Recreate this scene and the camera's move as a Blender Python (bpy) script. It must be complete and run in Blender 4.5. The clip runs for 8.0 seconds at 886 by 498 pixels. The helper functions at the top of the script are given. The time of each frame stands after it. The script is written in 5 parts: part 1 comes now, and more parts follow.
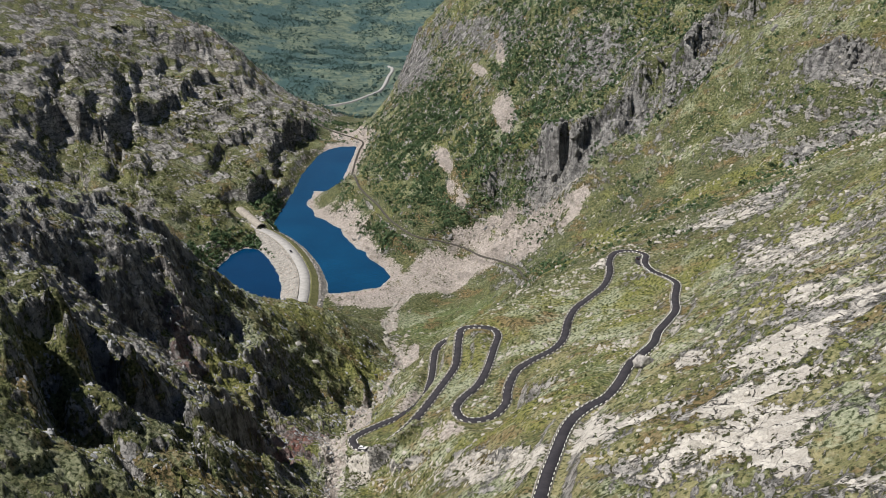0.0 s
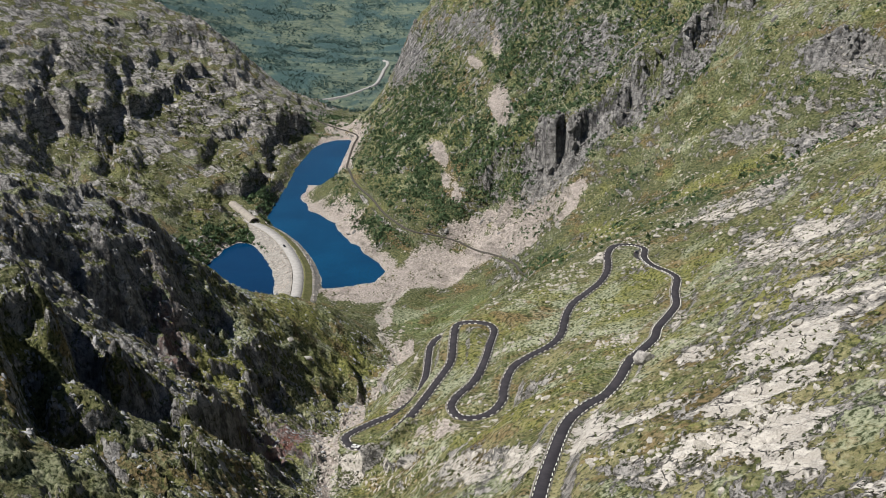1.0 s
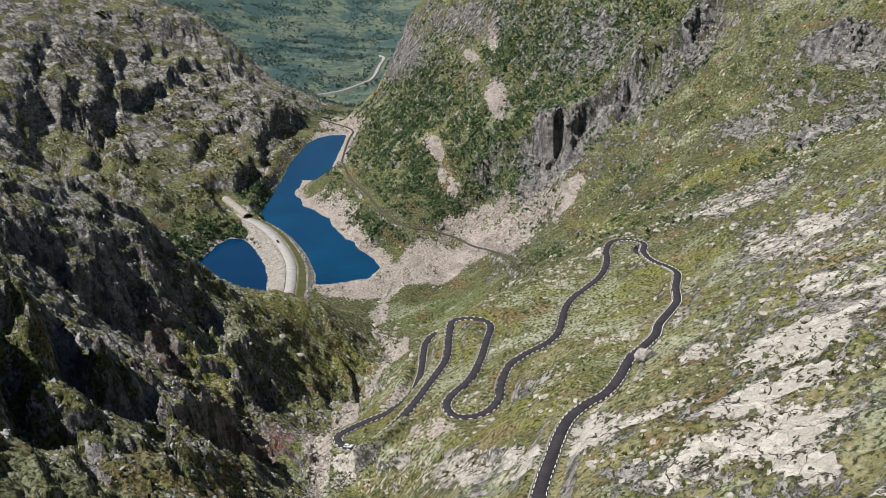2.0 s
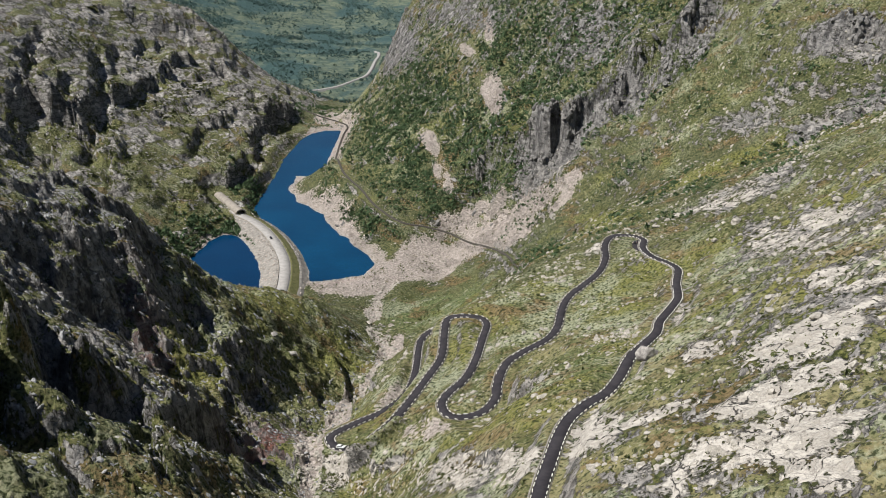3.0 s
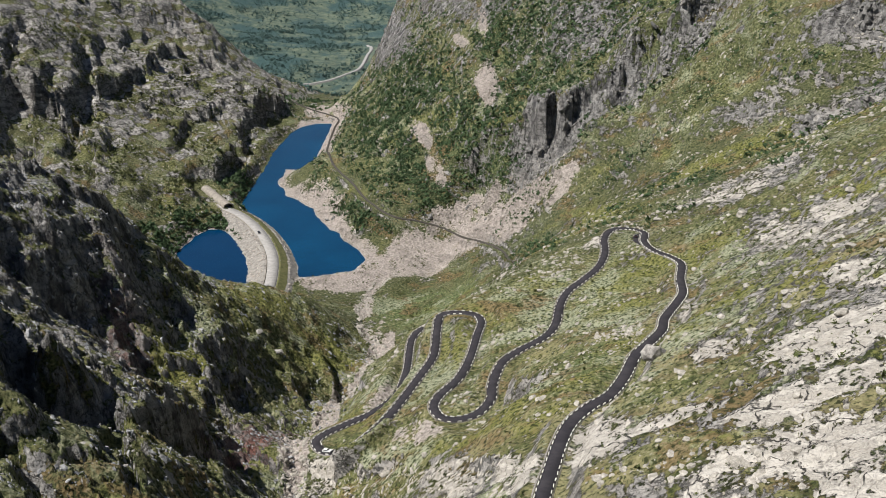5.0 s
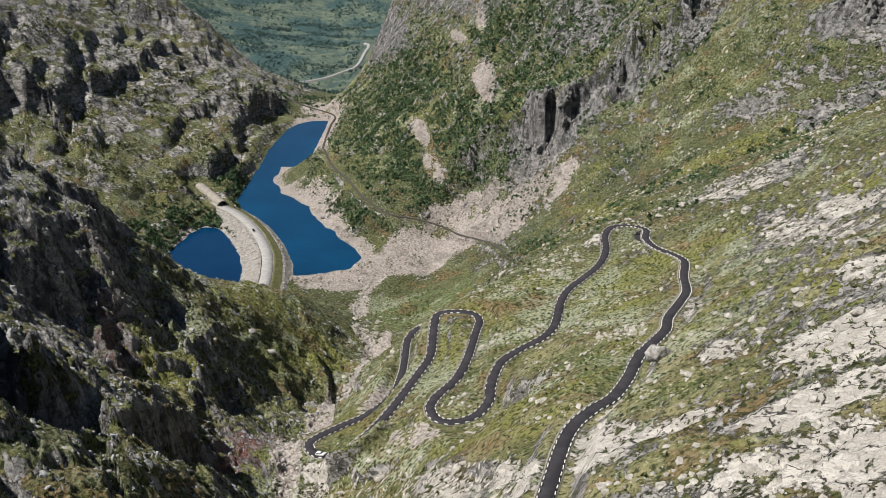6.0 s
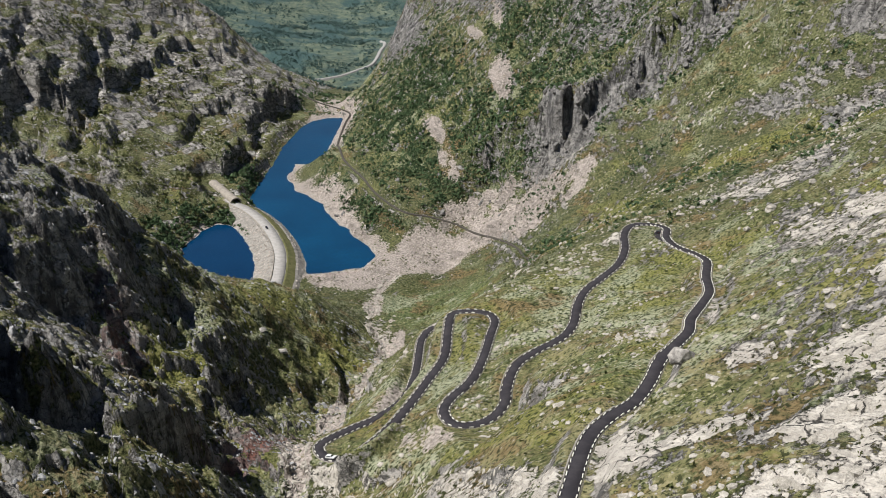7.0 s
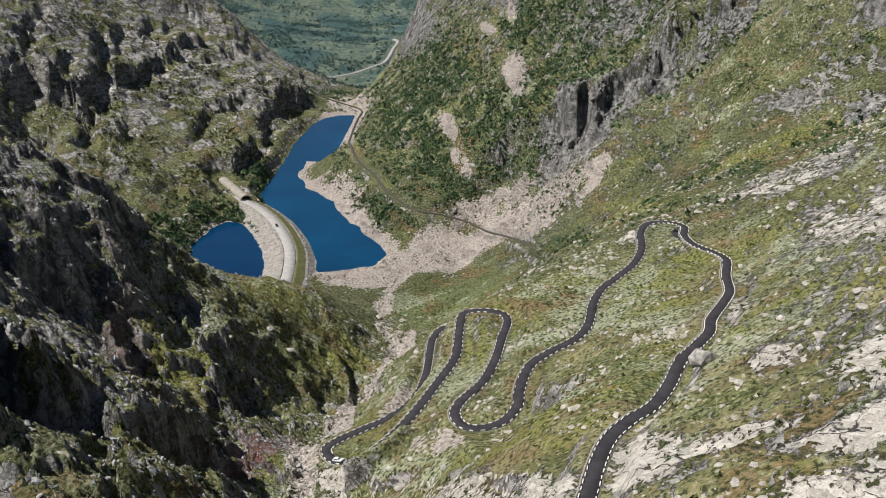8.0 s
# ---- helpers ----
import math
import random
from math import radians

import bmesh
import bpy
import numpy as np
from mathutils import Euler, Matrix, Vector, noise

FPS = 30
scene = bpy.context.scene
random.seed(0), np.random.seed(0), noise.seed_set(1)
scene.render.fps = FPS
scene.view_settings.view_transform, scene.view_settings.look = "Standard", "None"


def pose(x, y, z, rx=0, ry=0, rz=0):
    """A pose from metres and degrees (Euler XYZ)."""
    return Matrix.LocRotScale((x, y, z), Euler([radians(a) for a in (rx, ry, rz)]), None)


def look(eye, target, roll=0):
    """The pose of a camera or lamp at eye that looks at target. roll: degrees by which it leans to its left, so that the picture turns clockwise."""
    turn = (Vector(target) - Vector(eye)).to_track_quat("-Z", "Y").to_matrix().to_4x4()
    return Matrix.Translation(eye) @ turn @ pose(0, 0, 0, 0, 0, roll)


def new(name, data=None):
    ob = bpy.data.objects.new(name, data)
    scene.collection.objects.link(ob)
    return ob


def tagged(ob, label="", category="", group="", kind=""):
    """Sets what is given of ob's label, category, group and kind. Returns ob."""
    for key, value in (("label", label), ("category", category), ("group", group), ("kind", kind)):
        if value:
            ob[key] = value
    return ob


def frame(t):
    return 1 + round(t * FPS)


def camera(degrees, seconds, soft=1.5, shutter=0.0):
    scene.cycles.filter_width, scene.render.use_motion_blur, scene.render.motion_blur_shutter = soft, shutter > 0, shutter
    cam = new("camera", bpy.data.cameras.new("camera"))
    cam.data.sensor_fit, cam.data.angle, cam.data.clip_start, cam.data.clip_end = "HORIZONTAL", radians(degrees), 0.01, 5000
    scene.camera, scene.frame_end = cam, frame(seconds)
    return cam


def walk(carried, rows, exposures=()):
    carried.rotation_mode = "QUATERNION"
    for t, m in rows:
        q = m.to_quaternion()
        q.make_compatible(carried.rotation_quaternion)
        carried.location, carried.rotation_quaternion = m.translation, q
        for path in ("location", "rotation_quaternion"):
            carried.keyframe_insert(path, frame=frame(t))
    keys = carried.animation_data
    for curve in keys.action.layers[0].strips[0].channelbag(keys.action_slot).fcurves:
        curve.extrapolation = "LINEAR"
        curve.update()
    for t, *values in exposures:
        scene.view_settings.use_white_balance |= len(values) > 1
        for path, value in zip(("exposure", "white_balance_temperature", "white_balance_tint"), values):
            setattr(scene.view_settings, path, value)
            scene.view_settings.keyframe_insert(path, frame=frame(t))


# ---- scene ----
cam = camera(48.0, 8.0, 0.75)
PATH = [
    (0.0, pose(-1.57, -50.46, 361.89, 68.892, 0.298, 0.877)),
    (0.5, pose(-1.34, -44.77, 359.14, 68.742, 0.273, 0.759)),
    (1.0, pose(-1.05, -39.21, 356.57, 68.622, 0.274, 0.647)),
    (1.5, pose(-0.82, -33.48, 353.73, 68.524, 0.215, 0.558)),
    (3.0, pose(-0.17, -16.50, 345.45, 68.283, 0.115, 0.244)),
    (3.5, pose(-0.22, -10.91, 342.64, 68.226, 0.053, 0.133)),
    (4.0, pose(-0.09, -5.29, 339.97, 68.191, 0.036, 0.090)),
    (4.5, pose(0.00, -0.00, 337.41, 68.145, -0.000, 0.000)),
    (6.0, pose(0.61, 17.13, 329.19, 68.051, -0.093, -0.224)),
    (6.5, pose(0.74, 22.67, 326.61, 68.030, -0.068, 0.223)),
    (7.0, pose(0.91, 28.43, 323.89, 68.013, -0.015, 0.700)),
    (7.5, pose(1.06, 34.09, 321.04, 68.012, 0.064, 1.386)),
    (8.0, pose(1.19, 39.54, 318.38, 67.986, 0.046, 1.452)),
]
walk(cam, PATH)

# ---- daylight ----
SUN_AZIMUTH, SUN_HEIGHT = 265.0, 54.0
world = bpy.data.worlds.new("sky")
world.use_nodes = True
sky = world.node_tree.nodes.new("ShaderNodeTexSky")
sky.sky_type, sky.sun_disc = "NISHITA", False
sky.sun_elevation, sky.sun_rotation = radians(SUN_HEIGHT), radians(SUN_AZIMUTH)
sky.altitude, sky.air_density, sky.dust_density = 900, 0.75, 0.3
background = world.node_tree.nodes["Background"]
background.inputs["Strength"].default_value = 0.05
world.node_tree.links.new(sky.outputs[0], background.inputs["Color"])
scene.world = world
lamp = bpy.data.lights.new("sun", "SUN")
lamp.energy, lamp.angle, lamp.color = 5.0, radians(0.5), (1.0, 0.965, 0.92)
sun_way = Vector((math.sin(radians(SUN_AZIMUTH)) * math.cos(radians(SUN_HEIGHT)), math.cos(radians(SUN_AZIMUTH)) * math.cos(radians(SUN_HEIGHT)), math.sin(radians(SUN_HEIGHT))))
new("sun", lamp).matrix_world = look(sun_way * 900, (0, 0, 0))
scene.view_settings.exposure = 0.50

# ---- landform: heights of the ground in metres over the lake's level ----
# crest lines, slopes and valley floors of the place, as (x, y, height)
RIGHT_SLOPE = [(82, 204, 218), (79, 171, 226), (56, 180, 208), (56, 214, 201), (98, 233, 220), (123, 277, 219), (89, 261, 200), (77, 268, 190),
               (67, 295, 176), (109, 339, 183), (172, 404, 190), (157, 447, 166), (157, 494, 158), (222, 537, 190), (163, 588, 143),
               (269, 618, 197), (274, 659, 222), (216, 681, 166), (170, 676, 131), (137, 731, 101), (101, 787, 90)]
ROAD_SLOPE = [(40, 271, 170), (27, 264, 165), (86, 355, 159), (121, 457, 143), (117, 540, 132), (96, 546, 128), (63, 468, 122), (38, 409, 121),
              (21, 383, 117), (-3, 369, 114), (20, 455, 113), (-3, 470, 107), (-17, 440, 97), (-55, 380, 90), (-20, 535, 68),
              (3, 292, 135), (32, 301, 158), (68, 363, 152), (-22, 349, 101), (57, 640, 70)]
GORGE = [(-56, 340, 84), (-58, 300, 92), (-62, 359, 80), (-79, 429, 62), (-60, 500, 41), (-49, 573, 24), (-33, 545, 44), (-64, 705, 4), (-50, 640, 12), (-36, 640, 14)]
LEFT_SPUR = [(-112, 319, 138), (-83, 304, 124), (-144, 299, 176), (-109, 342, 128), (-137, 367, 140), (-166, 392, 148), (-197, 455, 190),
             (-181, 513, 156), (-160, 489, 146), (-133, 466, 110), (-101, 437, 83), (-106, 506, 83), (-80, 513, 61), (-109, 558, 73),
             (-161, 590, 79), (-136, 600, 71), (-114, 610, 62), (-97, 615, 55), (-87, 618, 45), (-71, 610, 34), (-55, 600, 22), (-167, 560, 102), (-172, 530, 132), (-250, 470, 205), (-260, 400, 235), (-340, 560, 160), (-260, 600, 95), (-200, 690, 14), (-300, 720, 55), (-110, 670, 30)]
LEFT_MASSIF = [(-464, 1187, 138), (-371, 1208, 70), (-343, 1329, 68), (-227, 1289, 24), (-335, 1050, 43), (-416, 1611, 108), (-477, 1440, 126),
               (-447, 1079, 112), (-389, 1095, 70), (-402, 1008, 74), (-276, 1324, 60), (-253, 1064, 26), (-217, 1139, 12), (-258, 882, 12),
               (-297, 934, 35), (-264, 1197, 34), (-391, 906, 75), (-640, 1000, 190), (-700, 1450, 210), (-600, 700, 200), (-560, 1650, 150)]
RIGHT_MOUNTAIN = [(-98, 1184, 48), (-37, 987, 54), (-2, 883, 35), (-15, 1081, 98), (48, 961, 120), (10, 1129, 146), (66, 1002, 167),
                  (-80, 937, 27), (-23, 852, 15), (36, 795, 24), (62, 827, 54), (8, 850, 10), (205, 837, 204), (186, 826, 183), (134, 841, 136),
                  (87, 842, 106), (100, 1150, 250), (260, 950, 300), (0, 1450, 150), (160, 1400, 300), (0, 1640, 20)]
BEYOND = [(-146, 1277, 3), (-152, 1320, 4), (-126, 1332, 16), (-96, 1332, 52), (-84, 1340, 76), (-72, 1350, 108), (-60, 1362, 140), (-110, 1420, 10), (-170, 1420, -12), (-120, 1500, -20), (-211, 1640, -43), (-247, 2238, -106), (-419, 2707, -139), (-686, 3198, -137), (-365, 3562, -189), (-400, 2244, -94),
          (-288, 2074, -97), (-288, 3123, -190), (-330, 1830, -70), (-560, 1950, -60), (-800, 1900, 60), (-1200, 3000, 60), (200, 2000, 0),
          (300, 3000, -120), (900, 2600, 250), (-900, 4300, -60), (-100, 4400, -110), (900, 4300, 60), (-1800, 2500, 350)]
AROUND = [(0, 110, 190), (70, 90, 245), (170, 100, 290), (0, -150, 250), (-130, 170, 190), (-220, 250, 240), (-150, -120, 290), (220, -120, 340),
          (300, 330, 310), (420, 700, 330), (420, 1000, 400), (-420, 250, 330), (700, 0, 480), (-700, 0, 420), (0, -700, 330), (800, 1500, 450), (-900, 800, 330)]


def spline_surface(spots, give):
    """A smooth sheet through the spots: (weights, spots)."""
    p = np.array(spots, float)
    n = len(p)
    d2 = ((p[:, None, :2] - p[None, :, :2]) ** 2).sum(2) / 1e4
    k = 0.5 * d2 * np.log(d2 + 1e-9)
    far = np.hypot(p[:, 0], p[:, 1]) / 1000
    a = np.zeros((n + 3, n + 3))
    a[:n, :n] = k + np.diag(give * (0.3 + far))
    a[:n, n], a[:n, n + 1:] = 1, p[:, :2] / 100
    a[n:, :n] = a[:n, n:].T
    return np.linalg.solve(a, np.concatenate([p[:, 2], np.zeros(3)])), p


SHEET = spline_surface(RIGHT_SLOPE + ROAD_SLOPE + GORGE + LEFT_SPUR + LEFT_MASSIF + RIGHT_MOUNTAIN + BEYOND + AROUND, 0.03)


def sheet_height(x, y):
    w, p = SHEET
    n = len(p)
    out = w[n] + w[n + 1] * x / 100 + w[n + 2] * y / 100
    for i in range(n):
        d2 = ((x - p[i, 0]) ** 2 + (y - p[i, 1]) ** 2) / 1e4
        out = out + w[i] * 0.5 * d2 * np.log(d2 + 1e-9)
    return out


def grid_noise(x, y, seed=0):
    """Smooth noise of unit cell, about -1 to 1."""
    xi, yi = np.floor(x).astype(np.int64), np.floor(y).astype(np.int64)
    fx, fy = x - xi, y - yi
    u, v = fx * fx * fx * (fx * (fx * 6 - 15) + 10), fy * fy * fy * (fy * (fy * 6 - 15) + 10)

    def corner(ix, iy, dx, dy):
        h = (ix * 374761393 + iy * 668265263 + seed * 974634777) & 0xFFFFFFFF
        h = ((h ^ (h >> 13)) * 1274126177) & 0xFFFFFFFF
        a = (h ^ (h >> 16)) % 4096 * (2 * np.pi / 4096)
        return np.cos(a) * dx + np.sin(a) * dy
    a = corner(xi, yi, fx, fy)
    b = corner(xi + 1, yi, fx - 1, fy)
    c = corner(xi, yi + 1, fx, fy - 1)
    d = corner(xi + 1, yi + 1, fx - 1, fy - 1)
    return 1.5 * (a + u * (b - a) + v * (c - a) + u * v * (a - b - c + d))


def fractal(x, y, size, octaves, seed, ridged=False, fall=0.5):
    out, amp, total = 0, 1.0, 0.0
    for k in range(octaves):
        n = grid_noise(x / size + 17.3 * k, y / size - 9.1 * k, seed + k)
        out = out + amp * ((1 - 2 * np.abs(n)) if ridged else n)
        total, amp, size = total + amp, amp * fall, size * 0.5
    return out / total


def smooth(a, lo, hi):
    t = np.clip((a - lo) / (hi - lo), 0, 1)
    return t * t * (3 - 2 * t)


def blob(x, y, cx, cy, rx, ry, turn=0):
    """1 at the middle of an ellipse on the plan, 0.37 at its rim."""
    c, s = math.cos(radians(turn)), math.sin(radians(turn))
    u, v = (x - cx) * c + (y - cy) * s, -(x - cx) * s + (y - cy) * c
    return np.exp(-(u / rx) ** 2 - (v / ry) ** 2)


def patches(x, y, spots):
    """The strongest of soft oval patches on the plan, each (x, y, two half axes, strength)."""
    out = np.zeros_like(x)
    for cx, cy, ax, ay, bx, by, s in spots:
        det = ax * by - ay * bx
        u, v = ((x - cx) * by - (y - cy) * bx) / det, ((y - cy) * ax - (x - cx) * ay) / det
        out = np.maximum(out, s * np.exp(-0.8 * (u * u + v * v) ** 2))
    return out


def line_distance(x, y, line, width=1e9):
    """Distance on the plan to a polyline, and the way along it."""
    best, along, run = np.full(np.shape(x), 1e9), np.zeros(np.shape(x)), 0.0
    for (ax, ay), (bx, by) in zip(line[:-1], line[1:]):
        dx, dy = bx - ax, by - ay
        ln = math.hypot(dx, dy)
        t = np.clip(((x - ax) * dx + (y - ay) * dy) / (ln * ln), 0, 1)
        d = np.hypot(x - ax - t * dx, y - ay - t * dy)
        near = d < best
        best, along = np.where(near, d, best), np.where(near, run + t * ln, along)
        run += ln
    return best, along


def inside_distance(x, y, ring):
    """Distance to a closed outline on the plan, negative inside it."""
    d, _ = line_distance(x, y, ring + ring[:1])
    odd = np.zeros(np.shape(x), bool)
    for (ax, ay), (bx, by) in zip(ring, ring[1:] + ring[:1]):
        if ay != by:
            odd ^= ((ay > y) != (by > y)) & (x < (bx - ax) * (y - ay) / (by - ay) + ax)
    return np.where(odd, -d, d)

# outlines on the plan of the lake and of the pond behind the causeway
LAKE = [(-143, 1280), (-142, 1257), (-143, 1216), (-144, 1183), (-145, 1153), (-144, 1118), (-149, 1102), (-150, 1085), (-156, 1076), (-166, 1078), (-175, 1078),
        (-173, 1053), (-177, 1033), (-173, 1019), (-167, 1012), (-162, 986), (-148, 973), (-138, 959), (-128, 947), (-124, 930), (-115, 909), (-105, 889), (-96, 879),
        (-90, 860), (-81, 848), (-72, 833), (-69, 822), (-66, 813), (-70, 800), (-74, 790), (-89, 784), (-103, 778), (-119, 775), (-122, 790), (-129, 813), (-140, 840),
        (-149, 860), (-161, 886), (-176, 914), (-192, 937), (-203, 959), (-203, 982), (-200, 1033), (-199, 1085), (-200, 1141), (-195, 1190), (-191, 1235), (-180, 1263), (-163, 1280)]
POND = [(-210, 888), (-219, 888), (-229, 870), (-233, 848), (-236, 829), (-230, 816), (-235, 803), (-236, 784), (-230, 766), (-210, 760), (-181, 758), (-157, 760), (-162, 793),
        (-170, 822), (-183, 850), (-197, 876)]
STREAM = [(-47, 775), (-58, 735), (-60, 690), (-54, 640), (-40, 600), (-37, 575), (-47, 530), (-57, 480), (-64, 440), (-66, 390), (-61, 345)]
CAUSEWAY = [(-245, 984), (-228, 956), (-209, 925), (-194, 908), (-176, 880), (-159, 843), (-146, 803), (-140, 765), (-138, 734), (-138, 690)]
# the narrow road: x, y, height of its middle line, from the foreground downhill
ROAD_TOP = [(14, 150, 189), (20, 190, 182), (26.1, 220.3, 178), (30.4, 237, 175.7), (35.2, 255.1, 173.3), (40.5, 270, 171), (48.1, 282.2, 169.2), (56.3, 292.8, 167.5), (63.8, 308.4, 165.8),
            (70.4, 325.5, 164), (79.4, 341.2, 162.2), (86.5, 354.4, 160.5), (91.7, 372.6, 156.6), (101.5, 394.7, 152.8), (109.4, 415.2, 148.9),
            (114.3, 440.2, 145), (120.2, 463.5, 142.6), (118, 479.1, 140.2), (112.4, 494.6, 137.8), (111.5, 513.1, 135.3), (115.3, 532.5, 132.9)]
ROAD_MIDDLE = [(109.6, 545.2, 130.5), (99.8, 545.6, 129.7), (93.4, 534, 128.8), (90.8, 514.5, 128), (84.7, 497.8, 126.5), (73.6, 482.2, 125), (64.9, 471, 123.5),
               (59.4, 456, 122.5), (55.6, 438.7, 121.5), (49, 426.6, 120.5), (36, 414.6, 119.5), (27.4, 403.5, 118.7), (22.8, 386.8, 117.8),
               (21.5, 376, 117), (15.8, 365.7, 116.2), (7.4, 362.1, 115.3), (0.2, 365.2, 114.5), (-2.9, 375.4, 113.7), (0.3, 387, 112.8), (8.1, 402.3, 112)]
ROAD_LOW = [(13.8, 422.4, 111.5), (18.1, 447.2, 111), (20.8, 464.3, 110.5), (16.7, 474.1, 110), (6.3, 478.3, 108.7), (-0.3, 476.2, 107.3), (-2, 460.3, 106),
            (-3.4, 439.3, 104), (-10.6, 420.1, 102), (-18.1, 402.4, 100), (-25.3, 388.4, 98), (-32.3, 378.9, 96), (-40, 372.5, 94), (-50, 374.2, 91.5),
            (-55.5, 384.5, 89.5), (-52.6, 393.8, 87.8), (-43.8, 405.4, 86), (-32.6, 418, 84.5), (-22.4, 436.7, 83), (-18.4, 460.6, 81), (-17.3, 483.1, 79), (-16.6, 508, 76.5), (-13, 523, 75.3), (-6, 533, 74.5), (4, 541, 73.5)]
TRACK = [(-208, 1360), (-180, 1338), (-150, 1308), (-135, 1288), (-137, 1252), (-136, 1180), (-132, 1109), (-117, 1027), (-105, 990), (-90, 954), (-76, 917), (-61, 892), (-47, 874),
         (-36, 866), (-18, 862), (8, 848), (32, 802), (48, 744), (52, 700), (56, 660)]


def rounded(line, step):
    """Points at even steps on a smooth curve through the line's points."""
    p = np.array(line, float)
    p = np.concatenate([2 * p[:1] - p[1:2], p, 2 * p[-1:] - p[-2:-1]])
    out = []
    for i in range(1, len(p) - 2):
        a, b, c, d = p[i - 1:i + 3]
        n = max(2, int(np.linalg.norm(c - b) / step * 4))
        for t in np.arange(n) / n:
            out.append(0.5 * (2 * b + (c - a) * t + (2 * a - 5 * b + 4 * c - d) * t * t + (3 * b - a - 3 * c + d) * t ** 3))
    out = np.array(out + [p[-2]])
    run = np.concatenate([[0], np.cumsum(np.linalg.norm(np.diff(out, axis=0), axis=1))])
    at = np.arange(0, run[-1], step)
    return np.stack([np.interp(at, run, out[:, k]) for k in range(p.shape[1])], 1)


# rock steps: a line on the plan with its low side to the right, and the step's height
CLIFFS = [([(40, 885), (74, 857), (98, 838), (125, 842), (153, 843), (177, 830), (201, 828), (240, 833)], 24), ([(70, 860), (98, 839), (125, 843), (153, 844)], 14), ([(153, 844), (177, 831), (201, 829), (240, 834)], 16), ([(240, 720), (269, 686), (290, 630)], 11),
          ([(225, 615), (240, 610), (265, 595)], 6), ([(190, 700), (215, 684), (240, 660)], 5), ([(-500, 1160), (-446, 1079), (-415, 990)], 8), ([(-440, 1050), (-409, 1032), (-397, 1082), (-384, 1139), (-370, 1207), (-363, 1292), (-369, 1387)], 19),
          ([(-393, 1032), (-361, 994), (-330, 915)], 14), ([(-490, 1440), (-407, 1500), (-360, 1431)], 14), ([(-222, 985), (-222, 1081), (-226, 1200), (-219, 1300)], 30),
          ([(-430, 1600), (-367, 1497), (-313, 1377)], 18), ([(-340, 1253), (-332, 1345), (-329, 1416)], 9), ([(-341, 1144), (-320, 1227), (-284, 1290)], 8), ([(-293, 1107), (-277, 1183), (-242, 1256)], 8)]
STEPS = [([(-165, 300), (-146, 316), (-136, 330), (-122, 322), (-105, 290)], 20), ([(-155, 424), (-134, 437), (-108, 462)], 10), ([(-128, 423), (-108, 433), (-98, 452)], 10),
         ([(-108, 408), (-86, 386), (-68, 358)], 15), ([(-168, 428), (-149, 424), (-132, 400)], 11), ([(-98, 523), (-78, 526), (-57, 503)], 12), ([(-195, 397), (-174, 410), (-158, 424)], 12),
         ([(-84, 590), (-62, 565), (-48, 509)], 13), ([(-132, 264), (-116, 267), (-105, 252)], 10), ([(-115, 314), (-99, 329), (-84, 341)], 9), ([(-205, 470), (-180, 480), (-150, 500)], 12),
         ([(-60, 368), (-45, 362), (-19, 338), (7, 280), (22, 240)], 7), ([(-180, 350), (-160, 360), (-140, 352)], 10)]


# clefts and hollows: a line on the plan, its depth and half width
CLEFTS = [([(-485, 1179), (-483, 1146), (-477, 1113), (-460, 1072), (-445, 1039)], 15, 8), ([(-436, 1112), (-416, 1048), (-421, 1033)], 16, 8), ([(-436, 1225), (-410, 1154), (-395, 1094)], 17, 8),
          ([(-441, 1309), (-411, 1200)], 13, 7), ([(-391, 1079), (-377, 1000), (-366, 950)], 17, 9), ([(-405, 988), (-396, 930)], 14, 9), ([(-273, 1206), (-256, 1159)], 9, 7),
          ([(-298, 1168), (-289, 1065), (-290, 1016)], 10, 7), ([(-435, 1425), (-416, 1319)], 10, 7), ([(-414, 1433), (-402, 1358)], 10, 7), ([(-266, 1314), (-256, 1285)], 8, 6),
          ([(-346, 1031), (-326, 928)], 9, 7), ([(-450, 1010), (-400, 900), (-340, 760)], 34, 26)]
HOLLOWS = [([(-161, 284), (-148, 269), (-138, 258)], 26, 9), ([(-156, 322), (-147, 314), (-137, 308)], 42, 12), ([(-131, 323), (-126, 334)], 22, 8), ([(-141, 415), (-130, 402)], 13, 6), ([(-110, 446), (-100, 435)], 14, 6),
           ([(-109, 331), (-102, 344), (-91, 365)], 17, 6.5), ([(-172, 441), (-161, 438)], 15, 7), ([(-158, 475), (-143, 462)], 17, 8), ([(-98, 500), (-91, 499)], 9, 4),
           ([(-166, 342), (-156, 332)], 13, 7), ([(-124, 258), (-115, 250)], 12, 6), ([(-172, 491), (-164, 496)], 11, 6), ([(-143, 474), (-134, 472)], 10, 6),
           ([(-176, 407), (-168, 409)], 11, 6), ([(-78, 493), (-68, 470)], 5, 4), ([(-67, 544), (-57, 507)], 4, 4), ([(-195, 410), (-186, 405)], 13, 7), ([(-113, 380), (-100, 382)], 11, 6)]
# knobs added on the sun's side of the hollows, to throw shade into them
SHADE_KNOBS = [([(x - 1.5 * wide, y) for x, y in line], -0.6 * deep, 0.8 * wide) for line, deep, wide in HOLLOWS]


